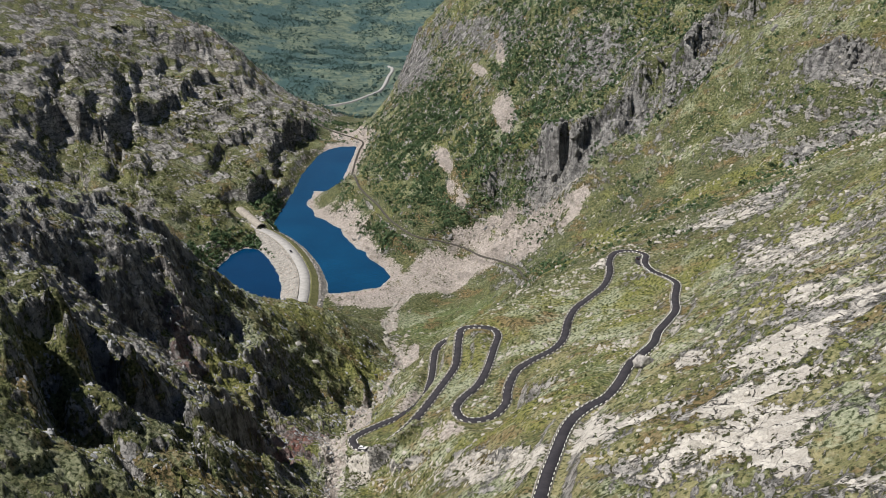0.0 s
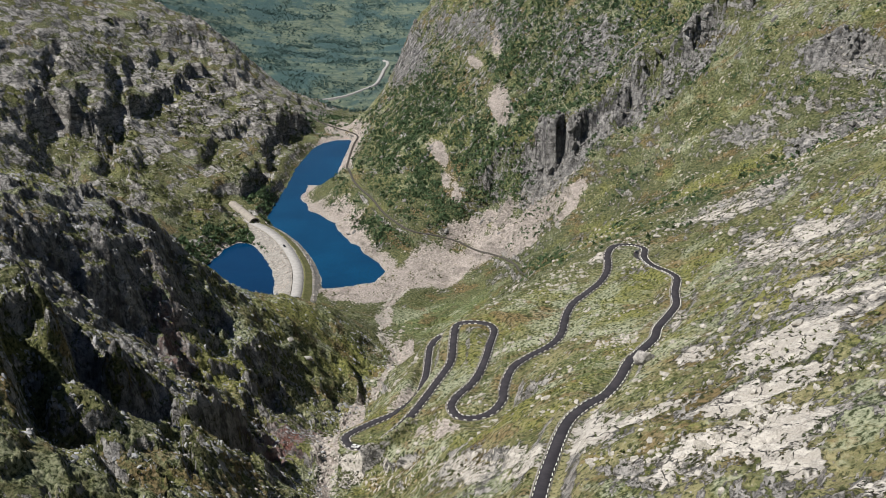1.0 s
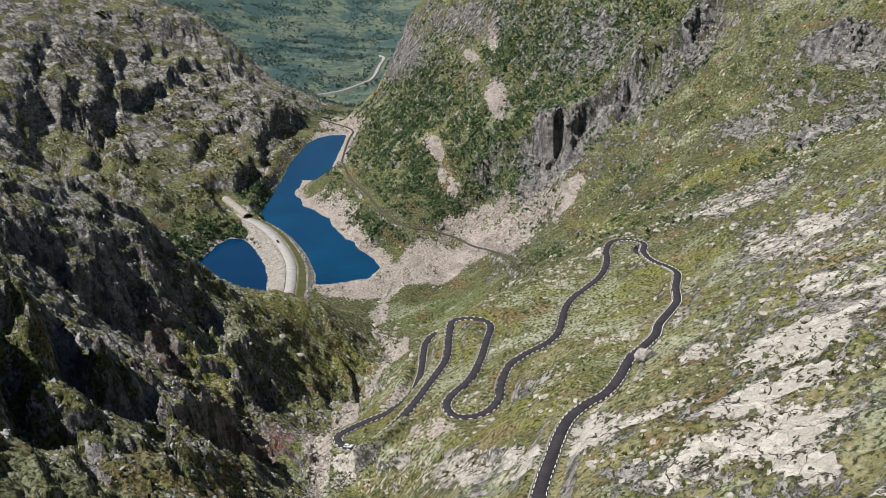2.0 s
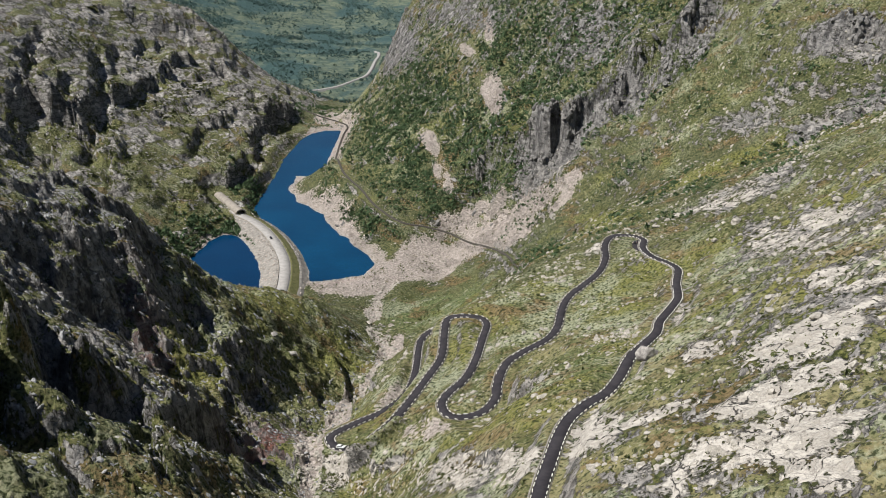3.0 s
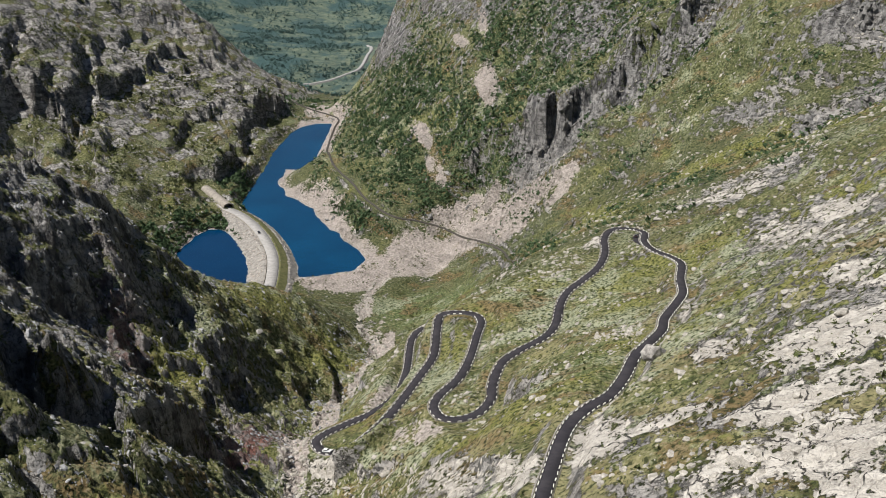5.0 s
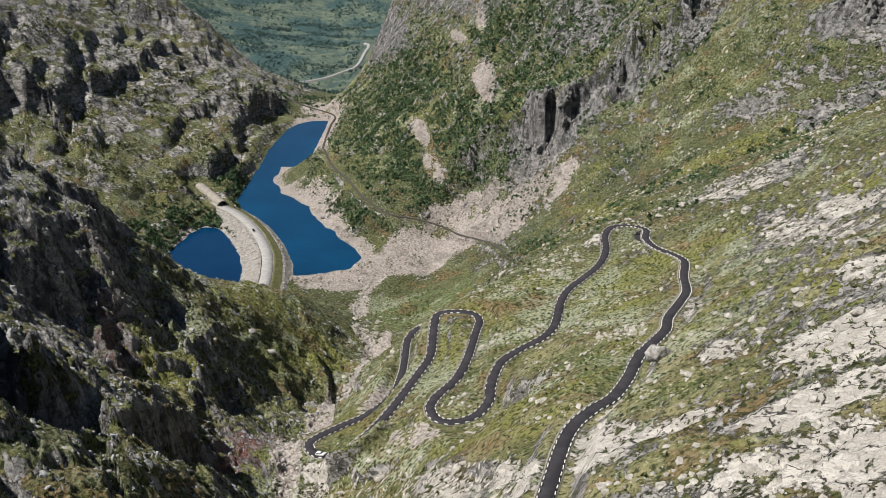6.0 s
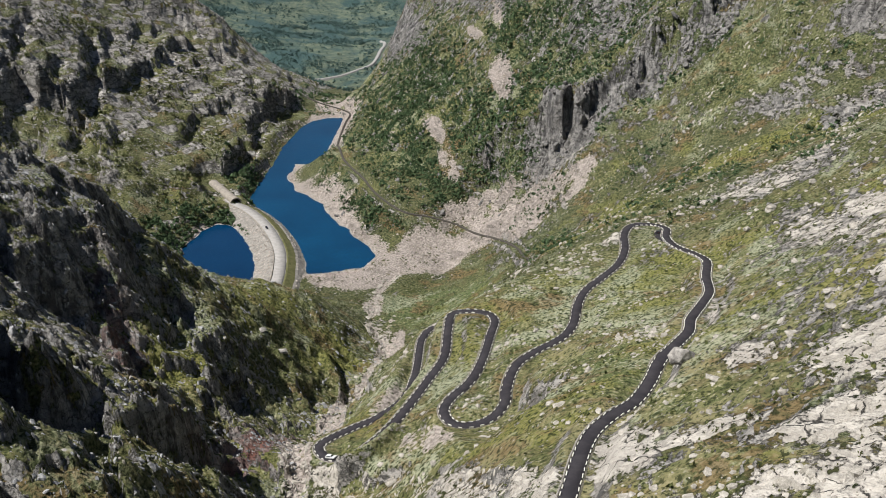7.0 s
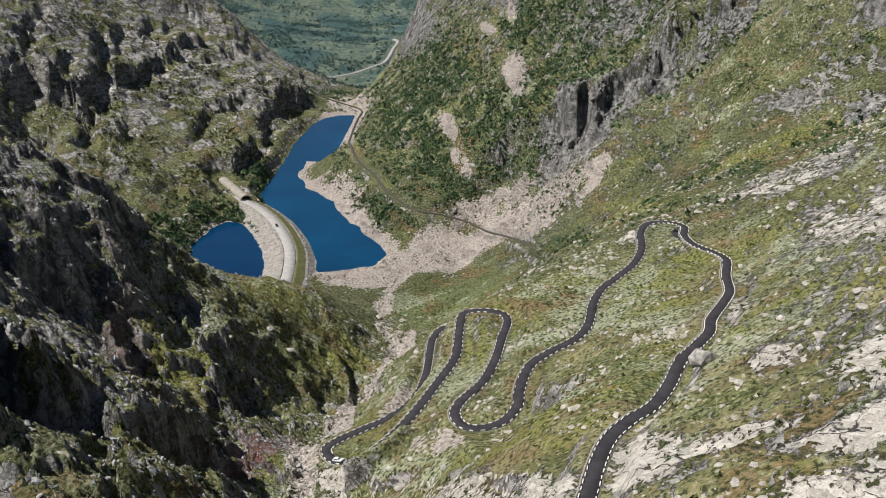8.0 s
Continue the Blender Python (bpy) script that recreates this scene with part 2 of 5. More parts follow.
def trenches(x, y, lines):
    out = np.zeros_like(x)
    for line, deep, wide in lines:
        p = np.array(line, float)
        m = (x > p[:, 0].min() - 3 * wide) & (x < p[:, 0].max() + 3 * wide) & (y > p[:, 1].min() - 3 * wide) & (y < p[:, 1].max() + 3 * wide)
        xs, ys = x[m], y[m]
        wave = wide * 0.9
        d, _ = line_distance(xs + wave * fractal(xs, ys, wide * 2.5, 3, 151), ys + wave * fractal(xs, ys, wide * 2.5, 3, 157), line)
        out[m] -= deep * np.exp(-(d / wide) ** 2)
    return out


def rock_steps(x, y, steps, wide):
    """Sum of steep steps that die out on both sides; their edge wavers."""
    out = np.zeros_like(x)
    for line, h in steps:
        p = np.array(line, float)
        m = (x > p[:, 0].min() - 3 * wide) & (x < p[:, 0].max() + 3 * wide) & (y > p[:, 1].min() - 3 * wide) & (y < p[:, 1].max() + 3 * wide)
        xs, ys = x[m], y[m]
        d, _ = line_distance(xs, ys, line)
        side = np.zeros_like(xs)
        best = np.full_like(xs, 1e9)
        for (ax, ay), (bx, by) in zip(line[:-1], line[1:]):
            ln = math.hypot(bx - ax, by - ay)
            t = np.clip(((xs - ax) * (bx - ax) + (ys - ay) * (by - ay)) / ln ** 2, 0, 1)
            e = np.hypot(xs - ax - t * (bx - ax), ys - ay - t * (by - ay))
            sgn = ((xs - ax) * (by - ay) - (ys - ay) * (bx - ax)) / ln
            near = e < best
            best, side = np.where(near, e, best), np.where(near, np.sign(sgn), side)
        s = side * d + wide * 0.6 * fractal(xs, ys, wide * 1.3, 5, 131, True)
        end = np.exp(-(d / wide) ** 2)
        vary = 0.25 + 1.1 * smooth(fractal(xs, ys, wide * 1.6, 3, 137), -0.45, 0.45)
        out[m] += h * vary * end * (0.5 - smooth(s, -wide * 0.13, wide * 0.13))
    return out


ROAD = rounded(ROAD_TOP + ROAD_MIDDLE + ROAD_LOW, 1.5)
TRAIL = rounded(TRACK, 4)
BROOK = rounded(STREAM, 3)


def ledge(q, step):
    """What turns an even slope into treads and risers of the given height."""
    k = np.floor(q / step)
    f = q / step - k
    return step * (smooth(f, 0.22, 0.78) - f)


def near_line(x, y, pts, reach):
    """Distance to dense points of a line, and the index of the nearest; only worked out within reach."""
    d, k = np.full(x.shape, reach), np.zeros(x.shape, int)
    box = (x > pts[:, 0].min() - reach) & (x < pts[:, 0].max() + reach) & (y > pts[:, 1].min() - reach) & (y < pts[:, 1].max() + reach)
    xs, ys = x[box], y[box]
    bd, bk = np.full(xs.shape, reach ** 2), np.zeros(xs.shape, int)
    for i, q in enumerate(pts):
        e = (xs - q[0]) ** 2 + (ys - q[1]) ** 2
        m = e < bd
        bd[m], bk[m] = e[m], i
    d[box], k[box] = np.sqrt(bd), bk
    return d, k


def ground(x, y):
    """Height of the ground, and which part of the place it is: (z, masks), worked out in short runs."""
    x, y = np.asarray(x, float).ravel(), np.asarray(y, float).ravel()
    runs = [ground_run(x[i:i + 20000], y[i:i + 20000]) for i in range(0, len(x), 20000)]
    return np.concatenate([r[0] for r in runs]), {k: np.concatenate([r[1][k] for r in runs]) for k in runs[0][1]}


def ground_run(x, y):
    z = sheet_height(x, y)
    lake = np.full(x.shape, 200.0)
    m = (x > -420) & (x < 130) & (y > 600) & (y < 1450)
    if m.any():
        lake[m] = np.minimum(inside_distance(x[m], y[m], LAKE), inside_distance(x[m], y[m], POND)) + 3.4 * fractal(x[m], y[m], 24, 4, 91) + 1.2 * fractal(x[m], y[m], 7, 3, 93)
    road, nearest = near_line(x, y, ROAD, 40.0)
    quiet = smooth(road, 3, 22) * smooth(lake, 2, 30)
    spur = smooth(-x + 0.10 * (y - 350), 45, 75) * smooth(y, 660, 600) * smooth(x, -700, -500)
    massif = smooth(-x - 0.02 * (y - 1000), 178, 215) * smooth(y, 760, 860) * smooth(y, 2000, 1750)
    peak = smooth(y + 0.9 * x, 880, 960) * smooth(x, -175, -140) * smooth(y, 2000, 1700)
    far = smooth(y, 1700, 2000)
    side = np.clip(1 - spur - massif - peak - far, 0, 1)
    knoll = blob(x, y, -98, 560, 55, 70, 20)

    # ribs and hollows of the spur, domes and clefts of the massif, gullies of the mountain, slabs of the slope
    def ribs(x, y):
        u, v, warp = x * 0.8 - y * 0.6, x * 0.6 + y * 0.8, 6 * fractal(x, y, 40, 3, 5)
        return 5.0 * fractal(u * 0.8 + warp, v + warp, 44, 5, 3, True, 0.5) + 4.2 * fractal(u * 0.8 + v * 0.2, v, 18, 4, 9, False, 0.58) + 2.2 * fractal(u * 1.5, v * 0.6, 9, 3, 13, True, 0.6) - 3.5

    def domes(x, y):
        warp = 14 * fractal(x, y, 90, 3, 15)
        return 11 * fractal(x + warp, y * 0.6 + warp, 120, 3, 21, True, 0.42) - 5 * fractal(x * 0.7 + y * 0.3 + warp, y * 0.55 - x * 0.4, 42, 3, 27, True, 0.5) + 1.2 * fractal(x, y, 14, 2, 29) - 3

    def gullies(x, y):
        return 9 * fractal(x * 1.3, y * 0.55, 80, 4, 41, True, 0.5) + 3.5 * fractal(x * 1.2, y * 0.6, 24, 3, 47, True, 0.5) - 2

    def banks(x, y):
        a, b = (x - y) * 0.707, (x + y) * 0.707
        return 2.4 * fractal(a * 0.6, b, 60, 7, 61, False, 0.58) + 1.9 * fractal(a * 0.3, b, 13, 5, 67, True, 0.6)

    def rolling(x, y):
        return 16 * fractal(x, y, 300, 6, 81) + 4 * fractal(x, y, 30, 3, 83)
    rough = np.zeros_like(x)
    for mask, shape in ((spur * (1 - 0.8 * knoll), ribs), (massif, domes), (peak, gullies), (side, banks), (far, rolling)):
        m = mask > 0.002
        if m.any():
            rough[m] += mask[m] * shape(x[m], y[m])
    rough = rough + rock_steps(x, y, CLIFFS, 32) + 0.75 * trenches(x, y, CLEFTS) + trenches(x, y, HOLLOWS) + trenches(x, y, SHADE_KNOBS) + 0.55 * rock_steps(x, y, STEPS, 19)
    z = z + rough * quiet
    # ledges: the rock breaks along layers that dip with the slope
    for mask, tilt, layers in ((massif, (0.22, 0.02), ((11.0, 0.5, 60), (4.5, 0.6, 22))), (spur * (1 - 0.8 * knoll), (0.42, 0.16), ((6.5, 0.85, 26), (2.6, 0.7, 10))),
                               (peak, (-0.35, 0.1), ((9.0, 0.35, 40),)), (side * smooth(x + 0.05 * y, 25, 60), (-0.42, -0.12), ((3.4, 0.6, 26), (1.3, 0.6, 9)))):
        m = mask * quiet > 0.01
        if m.any():
            for step, amount, size in layers:
                q = z[m] + tilt[0] * x[m] + tilt[1] * y[m] + step * 1.1 * fractal(x[m], y[m], size, 3, 171)
                z[m] += mask[m] * quiet[m] * amount * ledge(q, step) * smooth(fractal(x[m], y[m], size * 1.7, 2, 177), -0.5, 0.1)
    # a green shoulder of the spur
    z = z + 9.0 * blob(x, y, -114, 474, 14, 22, 20)
    # hummocks of the green knoll
    z = z + quiet * knoll * smooth(-x, 45, 60) * (6.5 * fractal(x, y, 40, 6, 97, False, 0.58) + 1.6 * fractal(x, y, 9, 3, 99, True) + 1.0)
    # shores
    reach = np.where(x < -185, 16.0, 42.0)
    w = smooth(lake / reach, 0, 1)
    wet = smooth(y, 600, 690) * smooth(y, 1500, 1350)
    z = np.where(wet > 0, wet * (w * np.maximum(z, 1.5) + (1 - w) * np.where(lake > 0, 0.05 + 0.12 * lake, np.maximum(-0.5 * -lake * 0.4, -8))) + (1 - wet) * z, z)
    # the cutting for the gallery, and the stream's bed
    cut, _ = line_distance(x, y, CAUSEWAY[:3])
    c = smooth(cut, 26, 9) * smooth(y, 900, 930)
    z = z * (1 - c) + np.minimum(z, 8.0 + 0.03 * (y - 925)) * c
    bed, _ = near_line(x, y, BROOK, 40.0)
    z = z - 1.6 * np.exp(-(bed / 5.0) ** 2) * smooth(lake, 2, 12)
    # the even apron above the middle hairpin
    c = smooth(np.hypot(x - 9, (y - 346) * 0.9), 36, 22) * (ROAD[nearest, 2] < 119)
    z = z * (1 - c) + np.minimum(z, ROAD[nearest, 2] + 0.40 * np.maximum(road - 3.0, 0)) * c
    # the road's bench
    b = smooth(road, 11, 3.2)
    z = z * (1 - b) + (ROAD[nearest, 2] - 0.12) * b
    # grassy lip beside the lowest bend
    lip, _ = line_distance(x, y, [(-24, 378), (-31, 370.5), (-38, 365.5), (-44, 365)])
    z = z + 8.0 * np.exp(-(lip / 3.6) ** 2) * smooth(road, 3.0, 6.0)
    # the track's bench
    if len(TRAIL_HEIGHT):
        d, i = near_line(x, y, TRAIL, 12.0)
        b = smooth(d, 6.5, 2.6)
        z = z * (1 - b) + (TRAIL_HEIGHT[i] - 0.1) * b
    return z, dict(bed=bed, lake=lake, road=road, spur=spur, massif=massif, peak=peak, far=far, side=side, knoll=knoll)


TRAIL_HEIGHT = []
TRAIL_HEIGHT = np.convolve(np.pad(ground(TRAIL[:, 0], TRAIL[:, 1])[0], 6, mode="edge"), np.ones(13) / 13, "valid")
# ---- end of landform ----

# ---- materials ----
def material(name, rough=0.9, spec=0.3):
    m = bpy.data.materials.new(name)
    m.use_nodes = True
    b = m.node_tree.nodes["Principled BSDF"]
    b.inputs["Roughness"].default_value = rough
    b.inputs["Specular IOR Level"].default_value = spec
    return m, m.node_tree, b


def node(tree, kind, **inputs):
    n = tree.nodes.new(kind)
    for k, v in inputs.items():
        k = k.replace("_", " ")
        if hasattr(v, "links"):
            tree.links.new(v, n.inputs[k])
        else:
            n.inputs[k].default_value = v
    return n


def speckle(tree, where, scale, detail=4.0, rough=0.6, stretch=None, turn=0.0):
    if turn:
        vr = tree.nodes.new("ShaderNodeVectorRotate")
        vr.rotation_type = "Z_AXIS"
        tree.links.new(where, vr.inputs["Vector"])
        vr.inputs["Angle"].default_value = radians(turn)
        where = vr.outputs[0]
    if stretch:
        mp = tree.nodes.new("ShaderNodeMapping")
        tree.links.new(where, mp.inputs["Vector"])
        mp.inputs["Scale"].default_value = stretch
        where = mp.outputs[0]
    n = node(tree, "ShaderNodeTexNoise", Scale=scale, Detail=detail, Roughness=rough)
    tree.links.new(where, n.inputs["Vector"])
    return n.outputs["Fac"]


def math_node(tree, op, a, b=None, clamp=False):
    n = tree.nodes.new("ShaderNodeMath")
    n.operation, n.use_clamp = op, clamp
    for i, v in enumerate((a, b)):
        if v is None:
            continue
        if hasattr(v, "links"):
            tree.links.new(v, n.inputs[i])
        else:
            n.inputs[i].default_value = v
    return n.outputs[0]


def ramp(tree, fac, lo, hi):
    n = tree.nodes.new("ShaderNodeMapRange")
    n.interpolation_type = "SMOOTHSTEP"
    tree.links.new(fac, n.inputs["Value"])
    n.inputs["From Min"].default_value, n.inputs["From Max"].default_value = lo, hi
    return n.outputs[0]


def mixed(tree, fac, a, b):
    n = tree.nodes.new("ShaderNodeMix")
    n.data_type = "RGBA"
    for i, v in ((0, fac), (6, a), (7, b)):
        if hasattr(v, "links"):
            tree.links.new(v, n.inputs[i])
        elif i == 0:
            n.inputs[i].default_value = v
        else:
            n.inputs[i].default_value = (*v, 1)
    return n.outputs[2]


def bumped(tree, shader, height, strength, distance):
    n = node(tree, "ShaderNodeBump", Strength=strength, Distance=distance)
    tree.links.new(height, n.inputs["Height"])
    tree.links.new(n.outputs[0], shader.inputs["Normal"])


def two_tone(name, a, b, scale, rough=0.9, bump=0.3, distance=0.1, spec=0.3):
    m, t, s = material(name, rough, spec)
    pos = t.nodes.new("ShaderNodeNewGeometry").outputs["Position"]
    n1, n2 = speckle(t, pos, scale), speckle(t, pos, scale * 6)
    f = math_node(t, "ADD", math_node(t, "MULTIPLY", n1, 0.6), math_node(t, "MULTIPLY", n2, 0.4))
    t.links.new(mixed(t, ramp(t, f, 0.35, 0.65), a, b), s.inputs["Base Color"])
    bumped(t, s, f, bump, distance)
    return m


def cells(tree, where, scale, stretch=(1, 1, 1), turn=0.0, feature="F1"):
    """Broken blocks: the distance within a cell and the cell's own random value."""
    vr = tree.nodes.new("ShaderNodeVectorRotate")
    vr.rotation_type = "Z_AXIS"
    tree.links.new(where, vr.inputs["Vector"])
    vr.inputs["Angle"].default_value = radians(turn)
    mp = tree.nodes.new("ShaderNodeMapping")
    tree.links.new(vr.outputs[0], mp.inputs["Vector"])
    mp.inputs["Scale"].default_value = stretch
    n = node(tree, "ShaderNodeTexVoronoi", Scale=scale)
    n.feature = feature
    tree.links.new(mp.outputs[0], n.inputs["Vector"])
    return n.outputs["Distance"], (n.outputs["Color"] if feature == "F1" else None)


def ground_material():
    m, t, s = material("mountain_ground", 0.92, 0.15)
    pos = t.nodes.new("ShaderNodeNewGeometry").outputs["Position"]
    att = []
    for name in ("cover", "tone", "place"):
        a = t.nodes.new("ShaderNodeAttribute")
        a.attribute_name = name
        sep = t.nodes.new("ShaderNodeSeparateColor")
        t.links.new(a.outputs["Color"], sep.inputs[0])
        att += [sep.outputs[0], sep.outputs[1], sep.outputs[2], a.outputs["Alpha"]]
    rock, scree, lush, wooded_haze, slab, red, dry, crag, massif, peak, spur, mossy = att
    big, mid = speckle(t, pos, 0.03, 6, 0.65), speckle(t, pos, 0.20, 6, 0.7)
    fine, grit = speckle(t, pos, 0.62, 3, 0.6), speckle(t, pos, 3.2, 3, 0.65)
    streak = speckle(t, pos, 0.22, 7, 0.72, (0.28, 1.0, 1.0), 45)
    strata = speckle(t, pos, 0.30, 6, 0.7, (0.13, 0.13, 1.0))
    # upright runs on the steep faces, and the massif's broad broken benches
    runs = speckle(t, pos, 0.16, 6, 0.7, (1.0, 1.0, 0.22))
    shift = node(t, "ShaderNodeTexNoise", Scale=0.09, Detail=4.0, Roughness=0.6)
    t.links.new(pos, shift.inputs["Vector"])
    warp = t.nodes.new("ShaderNodeVectorMath")
    warp.operation = "MULTIPLY_ADD"
    t.links.new(shift.outputs["Color"], warp.inputs[0])
    warp.inputs[1].default_value = (14, 14, 9)
    t.links.new(pos, warp.inputs[2])
    bench_d, bench_c = cells(t, warp.outputs[0], 0.10, (0.55, 0.42, 1.7), 20)
    bench = t.nodes.new("ShaderNodeSeparateColor")
    t.links.new(bench_c, bench.inputs[0])
    bench_edge, _ = cells(t, warp.outputs[0], 0.10, (0.55, 0.42, 1.7), 20, "DISTANCE_TO_EDGE")
    centred = lambda v, k: math_node(t, "MULTIPLY", math_node(t, "SUBTRACT", v, 0.5), k)
    # grass: olive, fresh green and straw, with dark tussocks
    grass = mixed(t, ramp(t, mid, 0.36, 0.64), (0.078, 0.090, 0.030), (0.172, 0.165, 0.070))
    grass = mixed(t, ramp(t, fine, 0.53, 0.68), grass, (0.360, 0.340, 0.205))
    grass = mixed(t, math_node(t, "MULTIPLY", dry, ramp(t, big, 0.35, 0.62)), grass, (0.300, 0.262, 0.140))
    grass = mixed(t, math_node(t, "MULTIPLY", lush, ramp(t, fine, 0.72, 0.42)), grass, (0.105, 0.150, 0.060))
    grass = mixed(t, math_node(t, "MULTIPLY", ramp(t, speckle(t, pos, 0.055, 6, 0.7), 0.47, 0.62), 0.7), grass, mixed(t, ramp(t, mid, 0.4, 0.6), (0.045, 0.058, 0.020), (0.135, 0.105, 0.055)))
    grass = mixed(t, math_node(t, "MULTIPLY", crag, 0.85), grass, mixed(t, ramp(t, fine, 0.40, 0.62), (0.046, 0.058, 0.025), mixed(t, peak, (0.122, 0.124, 0.062), (0.104, 0.128, 0.066))))
    # sage willow, yellow moss and brown heather in patches
    sage, moss, heather = speckle(t, pos, 0.026, 8, 0.72), speckle(t, pos, 0.017, 8, 0.72, (0.6, 1, 1), 45), speckle(t, pos, 0.036, 8, 0.72, (0.5, 1, 1), 40)
    grass = mixed(t, math_node(t, "MULTIPLY", ramp(t, sage, 0.50, 0.57), math_node(t, "SUBTRACT", 0.8, math_node(t, "MULTIPLY", math_node(t, "MAXIMUM", crag, mossy), 0.6))), grass, mixed(t, ramp(t, fine, 0.38, 0.60), (0.120, 0.145, 0.085), (0.370, 0.385, 0.270)))
    grass = mixed(t, math_node(t, "MULTIPLY", ramp(t, math_node(t, "ADD", moss, math_node(t, "MULTIPLY", mossy, 0.10)), 0.52, 0.58), math_node(t, "SUBTRACT", 0.8, math_node(t, "MULTIPLY", math_node(t, "SUBTRACT", crag, mossy, True), 0.75))), grass, mixed(t, ramp(t, fine, 0.36, 0.64), (0.112, 0.120, 0.022), (0.222, 0.216, 0.072)))
    grass = mixed(t, math_node(t, "MULTIPLY", ramp(t, heather, 0.54, 0.61), 0.75), grass, mixed(t, ramp(t, fine, 0.36, 0.62), (0.070, 0.048, 0.022), (0.215, 0.150, 0.075)))
    grass = mixed(t, math_node(t, "MULTIPLY", ramp(t, fine, 0.47, 0.38), 0.85), grass, (0.024, 0.031, 0.011))
    # far wood and meadow, their colours shifted blue-green to stand in for haze
    grass = mixed(t, math_node(t, "MULTIPLY", wooded_haze, 0.96), grass, mixed(t, ramp(t, speckle(t, pos, 0.0065, 8, 0.72, (1.0, 0.55, 1.0)), 0.44, 0.56), (0.042, 0.082, 0.082), mixed(t, ramp(t, speckle(t, pos, 0.03, 5, 0.7), 0.4, 0.6), (0.068, 0.100, 0.080), (0.145, 0.170, 0.120))))
    # small stones in the turf
    d, c = cells(t, pos, 0.55)
    sep = t.nodes.new("ShaderNodeSeparateColor")
    t.links.new(c, sep.inputs[0])
    pick = math_node(t, "MULTIPLY", ramp(t, math_node(t, "ADD", sep.outputs[0], centred(mid, 0.9)), 0.90, 0.95), ramp(t, d, 0.42, 0.30))
    grass = mixed(t, math_node(t, "MULTIPLY", pick, ramp(t, math_node(t, "SUBTRACT", rock, lush), -0.3, 0.2)), grass, (0.40, 0.365, 0.30))
    # rock: grey blocks with pale lichen, moss and dark cracks
    bd, bc = cells(t, pos, 0.26, (0.45, 1.0, 0.8), 40)
    bs = t.nodes.new("ShaderNodeSeparateColor")
    t.links.new(bc, bs.inputs[0])
    stone = mixed(t, ramp(t, math_node(t, "ADD", math_node(t, "ADD", math_node(t, "MULTIPLY", streak, 0.5), math_node(t, "MULTIPLY", strata, 0.5)), centred(bs.outputs[0], 0.22)), 0.38, 0.60), (0.130, 0.126, 0.120), (0.400, 0.380, 0.352))
    stone = mixed(t, ramp(t, fine, 0.55, 0.75), stone, (0.42, 0.395, 0.36))
    stone = mixed(t, math_node(t, "MULTIPLY", ramp(t, big, 0.5, 0.7), 0.6), stone, (0.165, 0.140, 0.115))
    stone = mixed(t, math_node(t, "MULTIPLY", math_node(t, "MULTIPLY", crag, peak), 0.6), stone, mixed(t, ramp(t, streak, 0.4, 0.6), (0.066, 0.064, 0.062), (0.17, 0.163, 0.155)))
    stone = mixed(t, math_node(t, "MULTIPLY", massif, ramp(t, bench.outputs[1], 0.35, 0.75)), stone, mixed(t, ramp(t, mid, 0.38, 0.60), (0.25, 0.237, 0.222), (0.55, 0.525, 0.49)))
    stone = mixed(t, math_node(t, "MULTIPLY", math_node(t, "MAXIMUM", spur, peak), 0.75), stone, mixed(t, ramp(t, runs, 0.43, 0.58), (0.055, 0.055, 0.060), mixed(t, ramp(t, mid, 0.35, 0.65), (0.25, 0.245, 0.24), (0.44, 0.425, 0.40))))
    k_slab = ramp(t, math_node(t, "ADD", slab, math_node(t, "ADD", centred(streak, 0.8), centred(mid, 0.3))), 0.42, 0.56)
    pale = mixed(t, ramp(t, streak, 0.38, 0.60), (0.44, 0.405, 0.355), (0.585, 0.545, 0.485))
    pale = mixed(t, ramp(t, grit, 0.62, 0.8), pale, (0.33, 0.29, 0.25))
    stone = mixed(t, k_slab, stone, pale)
    stone = mixed(t, math_node(t, "MULTIPLY", red, ramp(t, mid, 0.38, 0.55)), stone, (0.215, 0.105, 0.085))
    seam = speckle(t, pos, 0.10, 4, 0.6, (0.16, 1.0, 1.0), 47)
    seam2 = speckle(t, pos, 0.16, 4, 0.6, (1.0, 0.35, 0.6), 47)
    line = lambda v, w: ramp(t, math_node(t, "ABSOLUTE", math_node(t, "SUBTRACT", v, 0.5)), w, w * 0.25)
    crack = math_node(t, "MAXIMUM", line(seam, 0.012), math_node(t, "MULTIPLY", line(seam2, 0.007), ramp(t, mid, 0.45, 0.6)))
    crack = math_node(t, "MULTIPLY", math_node(t, "MAXIMUM", crack, line(streak, 0.010)), 0.8)
    crack = math_node(t, "MULTIPLY", crack, math_node(t, "SUBTRACT", 1.0, math_node(t, "MULTIPLY", k_slab, 0.75)))
    plate_edge, _ = cells(t, warp.outputs[0], 0.11, (0.2, 1.0, 1.0), 42, "DISTANCE_TO_EDGE")
    crack = math_node(t, "MAXIMUM", crack, math_node(t, "MULTIPLY", math_node(t, "MULTIPLY", k_slab, ramp(t, plate_edge, 0.030, 0.008)), ramp(t, mid, 0.40, 0.52)))
    crack = math_node(t, "MAXIMUM", crack, math_node(t, "MULTIPLY", math_node(t, "MULTIPLY", massif, ramp(t, bench_edge, 0.07, 0.015)), 0.75))
    stone = mixed(t, crack, stone, (0.055, 0.052, 0.047))
    rubble = mixed(t, ramp(t, fine, 0.38, 0.66), (0.245, 0.212, 0.188), (0.455, 0.405, 0.365))
